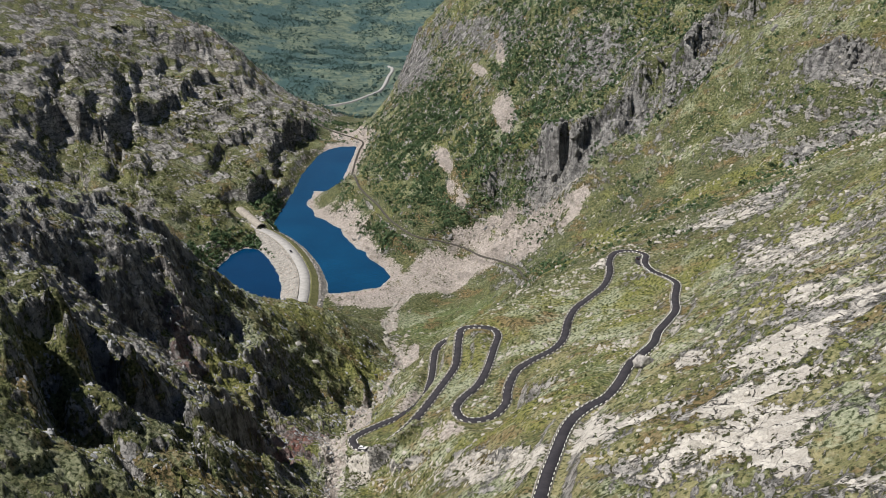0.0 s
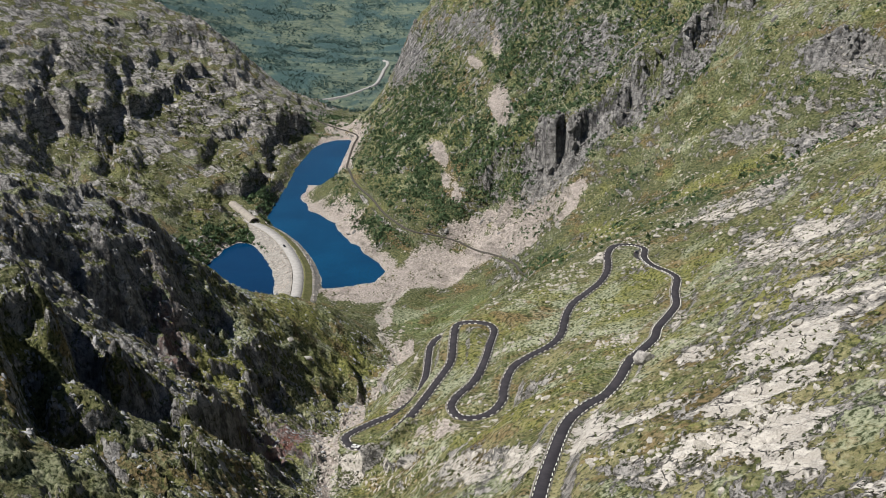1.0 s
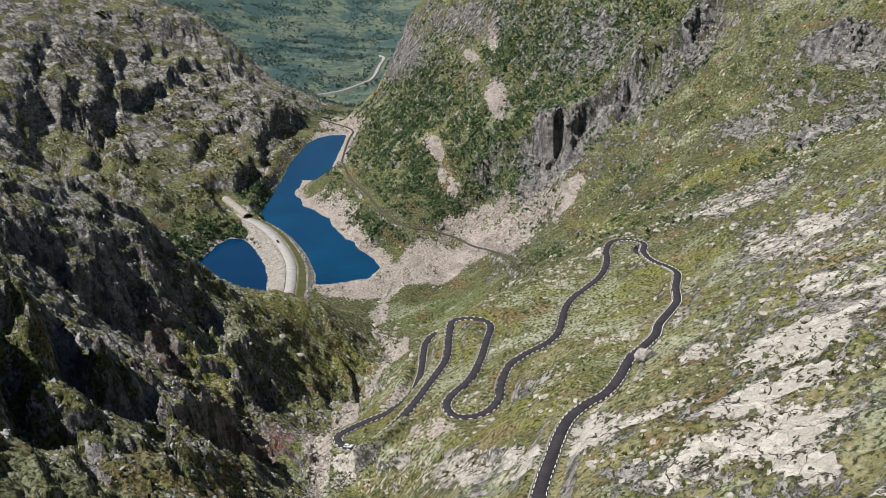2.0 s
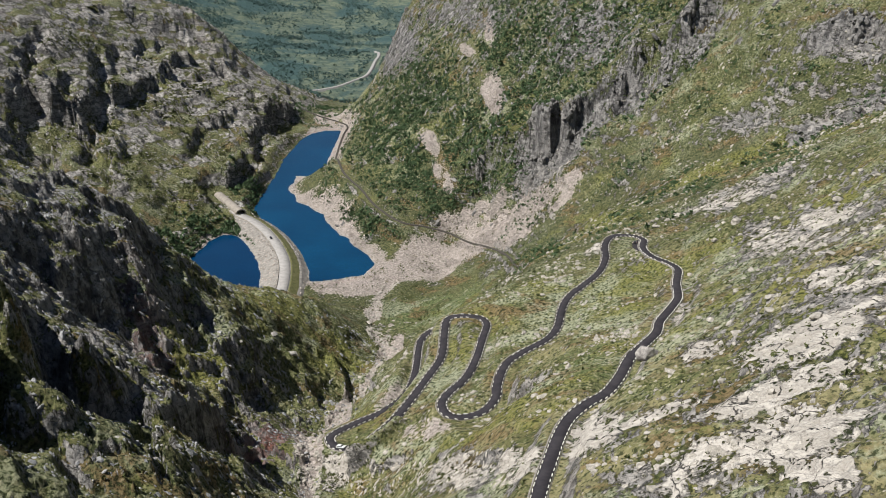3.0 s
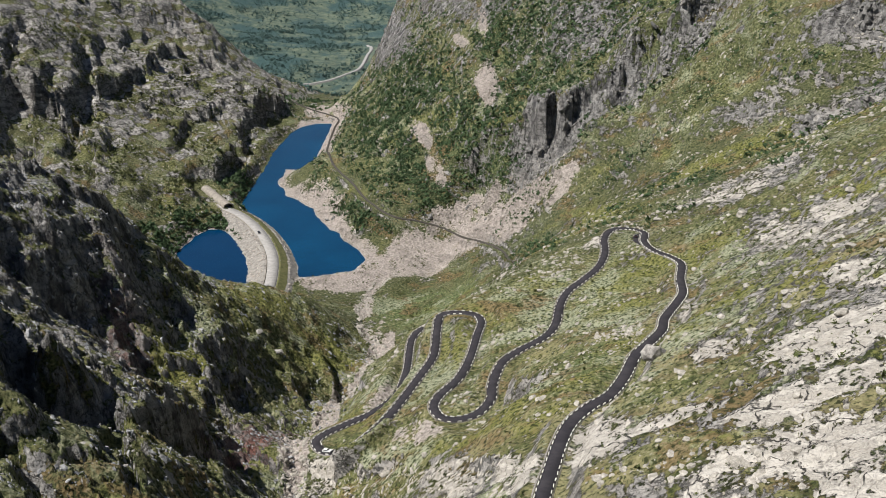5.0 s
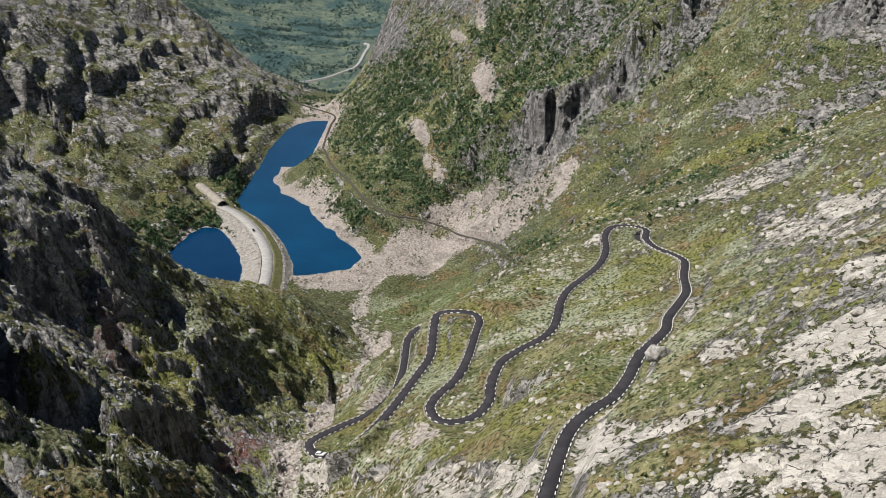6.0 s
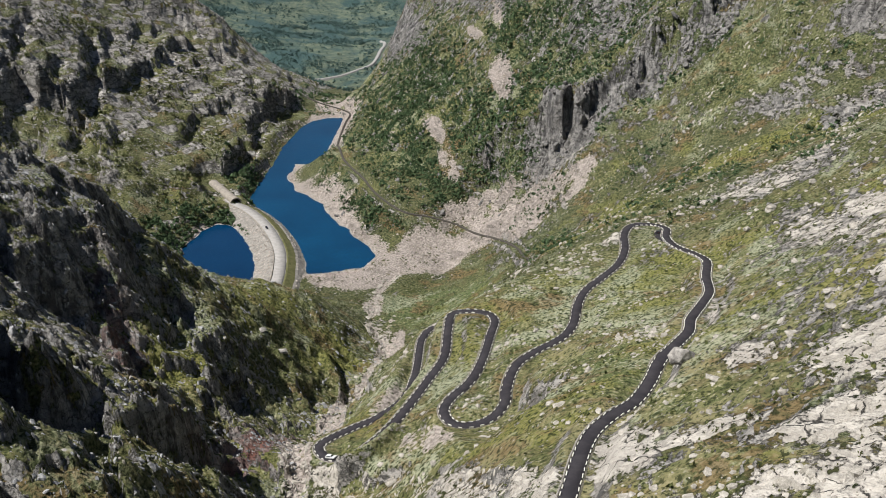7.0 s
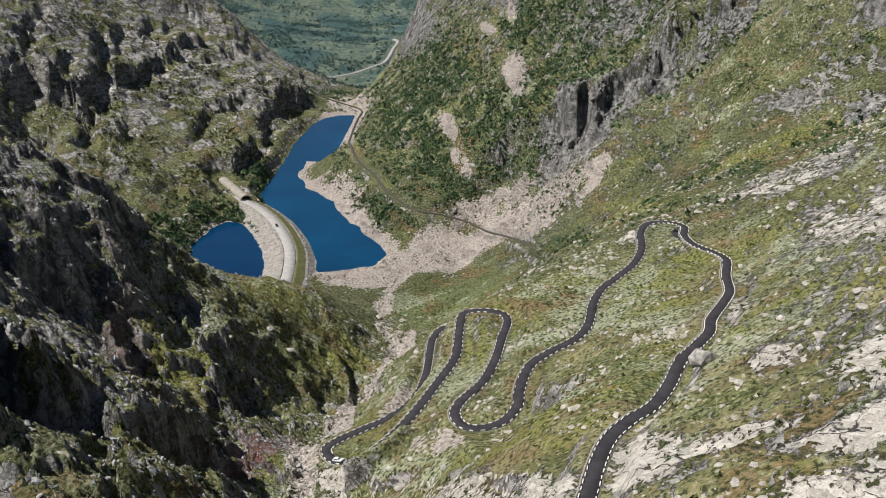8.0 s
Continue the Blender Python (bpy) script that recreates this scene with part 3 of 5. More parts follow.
    rubble = mixed(t, ramp(t, mid, 0.56, 0.70), rubble, (0.19, 0.17, 0.10))
    # where each lies
    wob = math_node(t, "ADD", centred(mid, 1.0), math_node(t, "ADD", centred(fine, 0.9), math_node(t, "ADD", centred(streak, 0.8), centred(strata, 0.9))))
    wob = math_node(t, "MULTIPLY", wob, math_node(t, "SUBTRACT", 1.0, math_node(t, "MULTIPLY", math_node(t, "MAXIMUM", massif, spur), 0.5)))
    wob = math_node(t, "ADD", wob, math_node(t, "MULTIPLY", massif, math_node(t, "ADD", centred(bench.outputs[0], 0.95), -0.03)))
    wob = math_node(t, "ADD", wob, math_node(t, "MULTIPLY", math_node(t, "MAXIMUM", peak, spur), centred(runs, 2.0)))
    k_rock = ramp(t, math_node(t, "ADD", rock, wob), 0.46, 0.56)
    k_scree = ramp(t, math_node(t, "ADD", scree, math_node(t, "ADD", centred(mid, 1.0), centred(fine, 0.7))), 0.44, 0.58)
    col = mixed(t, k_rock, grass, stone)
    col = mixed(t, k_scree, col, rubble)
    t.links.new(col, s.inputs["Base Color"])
    h = math_node(t, "ADD", math_node(t, "MULTIPLY", mid, 1.8), math_node(t, "ADD", math_node(t, "MULTIPLY", fine, 1.5), math_node(t, "MULTIPLY", grit, 0.2)))
    h = math_node(t, "ADD", h, math_node(t, "MULTIPLY", math_node(t, "SUBTRACT", k_rock, math_node(t, "MULTIPLY", k_slab, 0.55)), math_node(t, "ADD", math_node(t, "MULTIPLY", streak, 2.0), math_node(t, "SUBTRACT", math_node(t, "MULTIPLY", bs.outputs[1], 0.7), crack))))
    bumped(t, s, h, 1.0, 1.25)
    return m


def asphalt_material():
    m, t, s = material("asphalt", 0.9, 0.15)
    pos = t.nodes.new("ShaderNodeNewGeometry").outputs["Position"]
    a, b = speckle(t, pos, 0.25, 4), speckle(t, pos, 9.0, 3)
    c = mixed(t, ramp(t, a, 0.35, 0.7), (0.026, 0.024, 0.028), (0.040, 0.037, 0.041))
    t.links.new(mixed(t, math_node(t, "MULTIPLY", ramp(t, b, 0.5, 0.8), 0.2), c, (0.075, 0.07, 0.07)), s.inputs["Base Color"])
    bumped(t, s, b, 0.3, 0.02)
    return m


def water_material(name, sky_tone, deep):
    m, t, s = material(name, 0.08, 0.32)
    pos = t.nodes.new("ShaderNodeNewGeometry").outputs["Position"]
    n = speckle(t, pos, 0.006, 4, 0.6)
    # blue of the reflected sky is mixed into the base colour, in noise patches
    t.links.new(mixed(t, ramp(t, n, 0.3, 0.75), deep, sky_tone), s.inputs["Base Color"])
    rip = math_node(t, "ADD", speckle(t, pos, 0.8, 4, 0.6, (1, 0.6, 1)), math_node(t, "MULTIPLY", speckle(t, pos, 3.5, 3), 0.4))
    bumped(t, s, rip, 0.35, 0.2)
    return m


GROUND, ASPHALT, WATER = ground_material(), asphalt_material(), water_material("lake_water", (0.0008, 0.045, 0.105), (0.0004, 0.024, 0.062))
# pond colour darkened in place of the dark spur's reflection
SPUR_REFLECTION = water_material("pond_water", (0.0006, 0.030, 0.084), (0.0004, 0.019, 0.056))
WHITE = two_tone("whitewashed_stone", (0.50, 0.485, 0.44), (0.74, 0.73, 0.68), 1.5, 0.85, 0.4, 0.05)
BANK = two_tone("rubble_bank", (0.15, 0.139, 0.124), (0.31, 0.290, 0.262), 0.3, 0.95, 1.0, 0.9)
SHOULDER = two_tone("shoulder_grit", (0.06, 0.06, 0.04), (0.19, 0.175, 0.135), 0.5, 0.95, 0.4, 0.05)
LANE = two_tone("worn_lane", (0.235, 0.226, 0.215), (0.325, 0.312, 0.295), 0.25, 0.95, 0.2, 0.03)
CONCRETE = two_tone("concrete", (0.19, 0.17, 0.145), (0.30, 0.27, 0.23), 0.3, 0.9, 0.2, 0.05)
# near-black colour that paints the shade inside the gallery
TUNNEL_SHADE = two_tone("shaded_lining", (0.02, 0.02, 0.02), (0.035, 0.033, 0.03), 0.5)


def mesh_from(name, verts, faces, mat, smooth_faces=False):
    me = bpy.data.meshes.new(name)
    me.from_pydata([tuple(map(float, v)) for v in verts], [], faces)
    me.materials.append(mat)
    me.shade_smooth() if smooth_faces else me.shade_flat()
    return me


# ---- ground: one sheet, finest down the valley ----
def ground_sheet():
    cx, cy = 0.0, -90.0
    ang = np.concatenate([np.arange(-29.0, 29.0, FINE), np.arange(29.0, 331.0, 4.0)])
    rad = [90.0]
    while rad[-1] < 4850:
        r = rad[-1]
        rad.append(r * (1 + (0.0045 if r < 330 else 0.0031 if r < 760 else 0.0040 if r < 1550 else 0.0085)))
    rad = np.concatenate([np.array([3, 10, 20, 35, 50, 70.0]), np.array(rad)])
    na, nr = len(ang), len(rad)
    a, r = np.meshgrid(np.radians(ang), rad)
    x, y = (cx + r * np.sin(a)).ravel(), (cy + r * np.cos(a)).ravel()
    z, k = ground(x, y)
    zz = z.reshape(nr, na)
    # slope of the ground, from its neighbours
    dzr = np.gradient(zz, axis=0) / np.gradient(r, axis=0)
    dza = np.gradient(zz, axis=1) / (np.gradient(a, axis=1) * r + 1e-6)
    steep = np.hypot(dzr, np.clip(dza, -4, 4)).ravel()
    me = bpy.data.meshes.new("ground")
    i = np.arange(nr - 1)[:, None] * na
    j = np.arange(na)[None, :]
    jn = (j + 1) % na
    quads = np.stack([i + j, i + jn, i + na + jn, i + na + j], -1).reshape(-1, 4)[:, ::-1]
    me.vertices.add(na * nr)
    me.vertices.foreach_set("co", np.stack([x, y, z], 1).astype(np.float32).ravel())
    me.loops.add(quads.size)
    me.polygons.add(len(quads))
    me.loops.foreach_set("vertex_index", quads.astype(np.int32).ravel())
    me.polygons.foreach_set("loop_start", np.arange(0, quads.size, 4, dtype=np.int32))
    me.update(calc_edges=True)
    me.shade_smooth()
    runs = [surface_cover(x[i:i + 20000], y[i:i + 20000], z[i:i + 20000], steep[i:i + 20000], {n: q[i:i + 20000] for n, q in k.items()}) for i in range(0, len(x), 20000)]
    cover, tone = ([np.concatenate([q[h][c] for q in runs]) for c in range(4)] for h in range(2))
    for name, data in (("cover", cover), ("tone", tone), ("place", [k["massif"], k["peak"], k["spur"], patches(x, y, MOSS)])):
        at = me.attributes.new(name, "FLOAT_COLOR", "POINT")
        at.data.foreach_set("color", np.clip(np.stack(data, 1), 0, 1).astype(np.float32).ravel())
    me.materials.append(GROUND)
    return tagged(new("ground", me), "grassy rocky mountain valley with scree and bare slabs", "ground", kind="structure")


def surface_cover(x, y, z, steep, k):
    """Shares of rock, scree and lush green, then of pale slabs, red rock and dry grass."""
    n1, n2 = fractal(x, y, 70, 5, 101), fractal(x, y, 22, 5, 107)
    w1, w2 = (x - y) * 0.707, (x + y) * 0.707
    bands = fractal(w1 * 0.3, w2, 16, 4, 113)
    ribs = fractal(x * 1.6, y * 0.45, 26, 4, 117, True)
    rock = 0.18 - 0.42 * k["knoll"] + 0.50 * smooth(steep, 0.75, 1.7) * (1 - 0.6 * k["peak"]) + 0.22 * n1 + 0.30 * n2
    rock = rock + k["massif"] * (0.03 + 0.38 * np.maximum(smooth(z, 40, 85), smooth(y + 0.8 * (-x - 250), 1120, 1220))) + k["spur"] * (-0.02 + 0.32 * smooth(z - 0.12 * (y - 400), 110, 150) * smooth(y, 310, 370) - 0.15 * smooth(y, 350, 300)) + k["peak"] * (-0.07 + 0.26 * ribs) + k["side"] * (0.10 * smooth(y, 540, 640) + 0.22 * bands) - k["far"] * 0.6 + 0.8 * patches(x, y, CRAGS)
    scree = np.maximum(patches(x, y, SCREE), patches(x, y, GULLIES)) * (0.75 + 0.7 * ribs + 0.9 * n2 + 0.25 * (y < 840)) - 0.05
    lush = np.maximum(0.25 + 0.4 * n2 - 0.2 * k["massif"] + 0.7 * k["far"], patches(x, y, LUSH))
    bare = smooth(x + 0.05 * y, 38, 62) * smooth(y - 0.6 * x, 260, 170)
    bare = np.maximum(bare, 0.55 * smooth(x, 70, 110) * smooth(y - 0.8 * x, 330, 230))
    slab = np.maximum(np.maximum(patches(x, y, SLABS), patches(x, y, PALE_ROCK)), bare * (0.22 + 0.75 * bands))
    rock = rock + 0.58 * slab + 0.10 * k["side"] * smooth(x, 60, 140) * smooth(y, 640, 560)
    shore = smooth(k["lake"] + 6 * n2, 22, 4) * (x > -186) * (y < 1330) * (y > 690)
    shore = np.maximum(shore, 0.68 * smooth(k["lake"] + 22 * n2 + 14 * n1, 40, 10) * (x > -186) * smooth(y, 860, 900) * (y < 1330))
    shore = np.maximum(shore, 0.85 * smooth(k["lake"] + 4 * n2, 14, 4) * (x <= -186) * (y < 900) * (y > 690))
    shore = shore * (1 - 0.95 * blob(x, y, -153, 1038, 17, 30, -10))
    scree = np.maximum(scree, 0.95 * shore)
    scree = np.maximum(scree, 0.75 * smooth(k["bed"] + 6 * n2, 6, 1) * (y < 770))
    rock = rock * (1 - 0.8 * patches(x, y, FRESH)) * (1 - 0.45 * np.maximum(lush - 0.5, 0) * 2 * k["side"])
    lush = lush * (1 - 0.45 * k["peak"])
    red = np.maximum(1.2 * blob(x, y, -82, 400, 12, 34, -15), 0.7 * blob(x, y, -145, 415, 8, 35, 20))
    rock = rock + 0.45 * red
    dry = 0.35 - 0.5 * k["far"] + 0.6 * n1 - 0.5 * patches(x, y, FRESH) + -0.1 * k["massif"] + 0.75 * k["side"] * smooth(y, 480, 330) * smooth(x, -20, 30) - 0.3 * k["side"] * smooth(y, 520, 620)
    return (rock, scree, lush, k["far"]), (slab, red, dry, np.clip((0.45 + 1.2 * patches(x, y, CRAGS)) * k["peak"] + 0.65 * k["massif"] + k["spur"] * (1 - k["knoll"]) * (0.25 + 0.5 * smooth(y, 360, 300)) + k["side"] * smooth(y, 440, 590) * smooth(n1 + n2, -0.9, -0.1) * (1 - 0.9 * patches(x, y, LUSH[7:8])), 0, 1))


SCREE = [(85, 788, 21, -5, 3, -14, 0.8), (55, 784, 20, -8, 5, -27, 0.9), (26, 860, 38, -3, 9, -19, 0.75), (3, 822, 47, -4, 4, -25, 0.75), (58, 802, 27, -20, 2, -11, 0.8),
         (28, 826, 59, -11, 9, -40, 0.7), (71, 805, 36, -24, 6, -29, 0.8), (-19, 812, 30, -4, 8, -40, 0.85), (-83, 770, 35, 5, 7, -30, 1), (-59, 704, 5, 21, 6, -17, 0.9),
         (-37, 612, 2, 35, 5, -11, 0.9), (45, 964, 12, -15, 2, -28, 0.9), (22, 1075, 9, -22, 3, -25, 0.8), (44, 1070, 5, -14, 1, -46, 0.7), (-21, 982, 11, -15, 8, -41, 0.8), (-5, 913, 9, -6, 7, -26, 0.7), (-42, 795, 26, 0, 4, -26, 0.8)]
GULLIES = [(-66, 389, 9, -20, 3, 16, 0.9), (-58, 459, -2, 51, 6, -13, 0.8), (-26, 430, 11, 12, 6, -18, 0.55), (-9, 357, 12, -4, 7, -17, 0.5), (-140, 1320, 25, -60, 17, -15, 0.8), (-165, 1335, 26, 0, 0, 34, 0.8),
           (105, 780, 8, 5, 3, -11, 0.6), (95, 768, 12, 6, 3, -10, 0.7), (-61, 998, 8, -8, 2, -31, 0.5), (-46, 610, 3, 66, 4, -7, 0.5)]
LUSH = [(25, 932, 32, -35, -1, -45, 1), (-50, 1016, 35, -46, 17, -120, 0.95), (-7, 886, 32, -21, 5, -23, 1), (-72, 887, 29, -29, 7, -20, 0.8), (55, 870, 17, -6, 9, -29, 1),
        (64, 965, 25, -34, -3, -61, 0.8), (-28, 1114, 37, -73, 8, -86, 0.75), (-10, 686, 52, 0, 10, -58, 0.9), (57, 336, 12, -29, -3, -49, 0.6), (136, 391, 10, -49, -15, -59, 0.5), (67, 663, 22, -15, -2, -103, 0.7)]
SLABS = [(96, 229, 13, -13, -7.0, -16.8, 1), (84, 277, 7, -6, -2.8, -12.6, 0.8), (83, 201, 18, -7, -2.8, -9.8, 0.95), (77, 174, 10, -11, -5.6, -18.2, 1), (59, 227, 12, -8, -1.4, -7.0, 0.85), (44, 245, 8, -9, -4.2, -22.4, 0.85),
         (76, 153, 4, -6, -2.8, -8.4, 1), (64, 190, 9, -6, -1.4, -7.0, 0.8), (22, 250, 6, -15, -1.4, -14.0, 0.75), (3, 292, 11, -20, 0.0, -25.2, 0.6), (116, 261, 7, -9, -1.4, -5.6, 0.5), (178, 539, 24, -25, -8.4, -25.2, 0.45), (139, 369, 13, -21, -11.2, -29.4, 0.4), (174, 415, 8, -18, -7.0, -19.6, 0.45)]
PALE_ROCK = [(154, 410, 6, -59, -14, -48, 0.55), (165, 536, 21, -22, -3, -21, 0.6), (174, 415, 7, -29, -8, -25, 0.6), (122, 276, 6, -12, -4, -14, 0.7), (24, 243, 7, -8, -1, -16, 0.7), (3, 287, 9, -26, 1, -22, 0.65),
             (-52, 362, 9, -2, 2, -11, 0.7), (66, 294, 3, 3, -1, -8, 0.8), (86, 528, 8, 5, 1, -10, 0.7), (102, 381, 9, 26, -1, -12, 0.6)]
CRAGS = [(87, 847, 25, -19, 3, -25, 0.6), (143, 836, 32, -1, 3, -19, 0.6), (199, 830, 25, 5, 3, -21, 0.5), (-61, 1288, 23, -24, 14, -103, 0.45), (23, 1158, 50, -108, 3, -41, 0.4), (274, 681, 14, -26, -5, -21, 0.5),
         (262, 607, 16, 0, -6, -21, 0.5), (213, 684, 15, -27, -1, -13, 0.45), (236, 618, 15, -6, -2, -12, 0.5), (137, 914, 36, -30, 1, -36, 0.35)]
MOSS = [(200, 623, 51, -31, -7, -24, 1), (106, 664, 27, -54, -8, -48, 0.9), (243, 601, 19, -11, -6, -17, 0.9), (80, 673, 23, -42, -7, -58, 0.8), (95, 442, 11, -1, -7, -37, 0.5),
        (-109, 574, 15, 30, 5, -32, 0.9), (-80, 568, 16, 12, 2, -17, 0.8), (-81, 523, 6, 0, 2, -15, 0.7), (38, 214, 7, -10, -1, -8, 0.7), (-103, 262, 9, 4, 2, -6, 0.6), (-124, 428, 14, 14, 4, -10, 0.8)]
FRESH = [(202, 627, 48, -98, -5, -34, 1), (120, 629, 23, -13, -6, -52, 0.8), (86, 448, 15, -7, -4, -39, 0.5), (206, 775, 37, -40, -5, -47, 0.5), (-79, 553, 16, 38, 14, -64, 0.6), (-108, 530, 15, 32, 6, -16, 0.6)]
FINE = 0.07
ground_sheet()

# ---- water ----
def water_sheet(name, ring, label, mat):
    bm = bmesh.new()
    c = np.mean(np.array(ring), 0)
    vs = [bm.verts.new((c[0] + (p[0] - c[0]) * 1.0, p[1], 0)) for p in ring]
    bm.faces.new(vs)
    bmesh.ops.triangulate(bm, faces=bm.faces)
    me = bpy.data.meshes.new(name)
    bm.to_mesh(me)
    me.materials.append(mat)
    return tagged(new(name, me), label, "water", kind="structure")


def widened(ring, by):
    p = np.array(ring, float)
    t = np.roll(p, -1, 0) - np.roll(p, 1, 0)
    n = np.stack([t[:, 1], -t[:, 0]], 1) / np.linalg.norm(t, axis=1)[:, None]
    area = np.sum(p[:, 0] * np.roll(p[:, 1], -1) - np.roll(p[:, 0], -1) * p[:, 1])
    return [tuple(q) for q in p + n * by * np.sign(area)]


water_sheet("lake_water", widened(LAKE, 14), "deep blue mountain lake with faint ripples", WATER)
water_sheet("pond_water", widened(POND, 12), "still dark blue pond beside the causeway", SPUR_REFLECTION)


# ---- road ----
def ribbon(line, offsets, lifts):
    """Vertices and faces of a strip swept along a line of (x, y, z)."""
    p = np.array(line, float)
    t = np.gradient(p[:, :2], axis=0)
    t /= np.linalg.norm(t, axis=1)[:, None]
    n = np.stack([-t[:, 1], t[:, 0]], 1)
    vs = np.concatenate([np.concatenate([p[:, :2] + n * o, (p[:, 2] + l)[:, None]], 1) for o, l in zip(offsets, lifts)])
    m, fs = len(p), []
    for k in range(len(offsets) - 1):
        for i in range(m - 1):
            a, b = k * m + i, (k + 1) * m + i
            fs.append((a, a + 1, b + 1, b))
    return vs, [f[::-1] for f in fs]



def banked(line, offsets, lifts, jitter, seed):
    """A swept bank whose surface is uneven like dumped rubble."""
    v, f = ribbon(line, offsets, lifts)
    n = np.stack([fractal(v[:, 0] * 1.0, v[:, 1], 5, 3, seed + k) for k in range(3)], 1)
    return v + n * np.array([1, 1, 0.8]) * jitter, f


def part(name, me, parent, label=""):
    ob = new(name, me)
    ob.parent = parent
    if label:
        tagged(ob, label)
    return ob


def block_mesh(name, sx, sy, sz, mat, cut=0.18):
    """A hewn block with chamfered upper edges, standing on z = 0."""
    c = cut
    vs = [(-sx, -sy, 0), (sx, -sy, 0), (sx, sy, 0), (-sx, sy, 0), (-sx, -sy, sz * (1 - c)), (sx * 0.97, -sy, sz * (1 - c)), (sx, sy, sz * (1 - c)), (-sx * 0.96, sy, sz * (1 - c)),
          (-sx * (1 - c), -sy * (1 - c), sz), (sx * (1 - c), -sy * (1 - c), sz * 0.97), (sx * (1 - c), sy * (1 - c), sz), (-sx * (1 - c), sy * (1 - c), sz * 0.95)]
    fs = [(0, 1, 5, 4), (1, 2, 6, 5), (2, 3, 7, 6), (3, 0, 4, 7), (4, 5, 9, 8), (5, 6, 10, 9), (6, 7, 11, 10), (7, 4, 8, 11), (8, 9, 10, 11), (3, 2, 1, 0)]
    return mesh_from(name, vs, fs, mat)


def joined(name, pieces, mat, smooth_faces=False):
    """One mesh out of many (vertices, faces) pieces."""
    vs, fs, n = [], [], 0
    for v, f in pieces:
        vs.append(v)
        fs.extend([tuple(i + n for i in q) for q in f])
        n += len(v)
    return mesh_from(name, np.concatenate(vs), fs, mat, smooth_faces)


road = new("road", mesh_from("road", *ribbon(ROAD, (-2.4, -2.25, 0, 2.25, 2.4), (-0.4, 0.0, 0.06, 0.0, -0.4)), ASPHALT, True))
tagged(road, "narrow dark asphalt hairpin road lined with white guard stones", "road", kind="structure")
for s, turn in ((1, 1), (-1, -1)):
    v, f = ribbon(ROAD, (2.36 * s, 2.45 * s, 2.8 * s, 3.1 * s), (-0.05, 0.0, -0.08, -0.9))
    part("verge", mesh_from("verge", v, [q[::turn] for q in f], SHOULDER), road, "narrow pale gravel verge")

# dry-stone retaining walls where the ground falls away beside the road
DRY_STONE = two_tone("dry_stone", (0.15, 0.138, 0.12), (0.36, 0.335, 0.30), 1.2, 0.9, 0.8, 0.2)
tangents = np.gradient(ROAD[:, :2], axis=0)
tangents /= np.linalg.norm(tangents, axis=1)[:, None]
for s in (1, -1):
    outward = np.stack([-tangents[:, 1], tangents[:, 0]], 1) * s
    fall = ROAD[:, 2] - ground(ROAD[:, 0] + outward[:, 0] * 11, ROAD[:, 1] + outward[:, 1] * 11)[0]
    held = np.convolve(fall > 2.2, np.ones(9) / 9, "same") > 0.5
    edges = np.flatnonzero(np.diff(np.concatenate([[0], held.astype(int), [0]])))
    for a, b in zip(edges[::2], edges[1::2]):
        if b - a > 8:
            v, f = banked(ROAD[a:b], (2.5 * s, 2.55 * s, 2.95 * s, 3.2 * s, 3.8 * s), (-0.3, 0.10, 0.08, -0.9, -2.0), 0.22, 35)
            part("retaining_wall", mesh_from("retaining_wall", v, [q[::s] for q in f], DRY_STONE), road, "pale dry-stone retaining wall")

i0 = int(np.argmin((ROAD[:, 0] - 112) ** 2 + (ROAD[:, 1] - 503) ** 2))
i1 = int(np.argmin((ROAD[:, 0] - 115.5) ** 2 + (ROAD[:, 1] - 534) ** 2))
bay = ROAD[i0:i1]
wide = np.sin(np.linspace(0, np.pi, len(bay))) ** 0.7
v, f = ribbon(bay, (1.9, 4.0, 6.2), (-0.02, -0.02, -0.04))
side_way = np.tile(v[:len(bay), :2] - bay[:, :2], (3, 1)) / 1.9
v[:, :2] -= side_way * (np.repeat([0.0, 2.0, 4.2], len(bay)) * np.tile(1 - wide, 3))[:, None]
part("layby", mesh_from("layby", v, f, ASPHALT), road, "dark asphalt passing place")

# guard stones on both edges, in a broken row
rng = random.Random(7)
GUARD = [block_mesh("guard_stone", 0.70 + 0.1 * k, 0.14, 0.42 + 0.05 * k, WHITE) for k in range(3)]
spots = []
run = rounded(ROAD, 3.7)
way = np.gradient(run[:, :2], axis=0)
way /= np.linalg.norm(way, axis=1)[:, None]
for s in (1, -1):
    for i in range(len(run)):
        if rng.random() < 0.05:
            continue
        q = run[i, :2] + np.array([-way[i, 1], way[i, 0]]) * 2.06 * s
        spots.append((q[0], q[1], run[i, 2] - 0.06, math.degrees(math.atan2(way[i, 1], way[i, 0])) + rng.uniform(-5, 5), rng.randrange(3)))
spots.sort(key=lambda q: q[1] + 0.3 * abs(q[0]))
near = [q for q in spots if q[1] > 190][:300]
for q in near:
    part("guard_stone", GUARD[q[4]], road).matrix_basis = pose(q[0], q[1], q[2], rng.uniform(-4, 4), rng.uniform(-4, 4), q[3])
rest = []
for q in spots:
    if q not in near:
        me = GUARD[q[4]]
        m = pose(q[0], q[1], q[2], 0, 0, q[3])
        rest.append((np.array([m @ p.co for p in me.vertices]), [tuple(p.vertices) for p in me.polygons]))
tagged(part("guard_stones", joined("guard_stones", rest, WHITE), road, "rows of whitewashed guard stones"), kind="stuff")

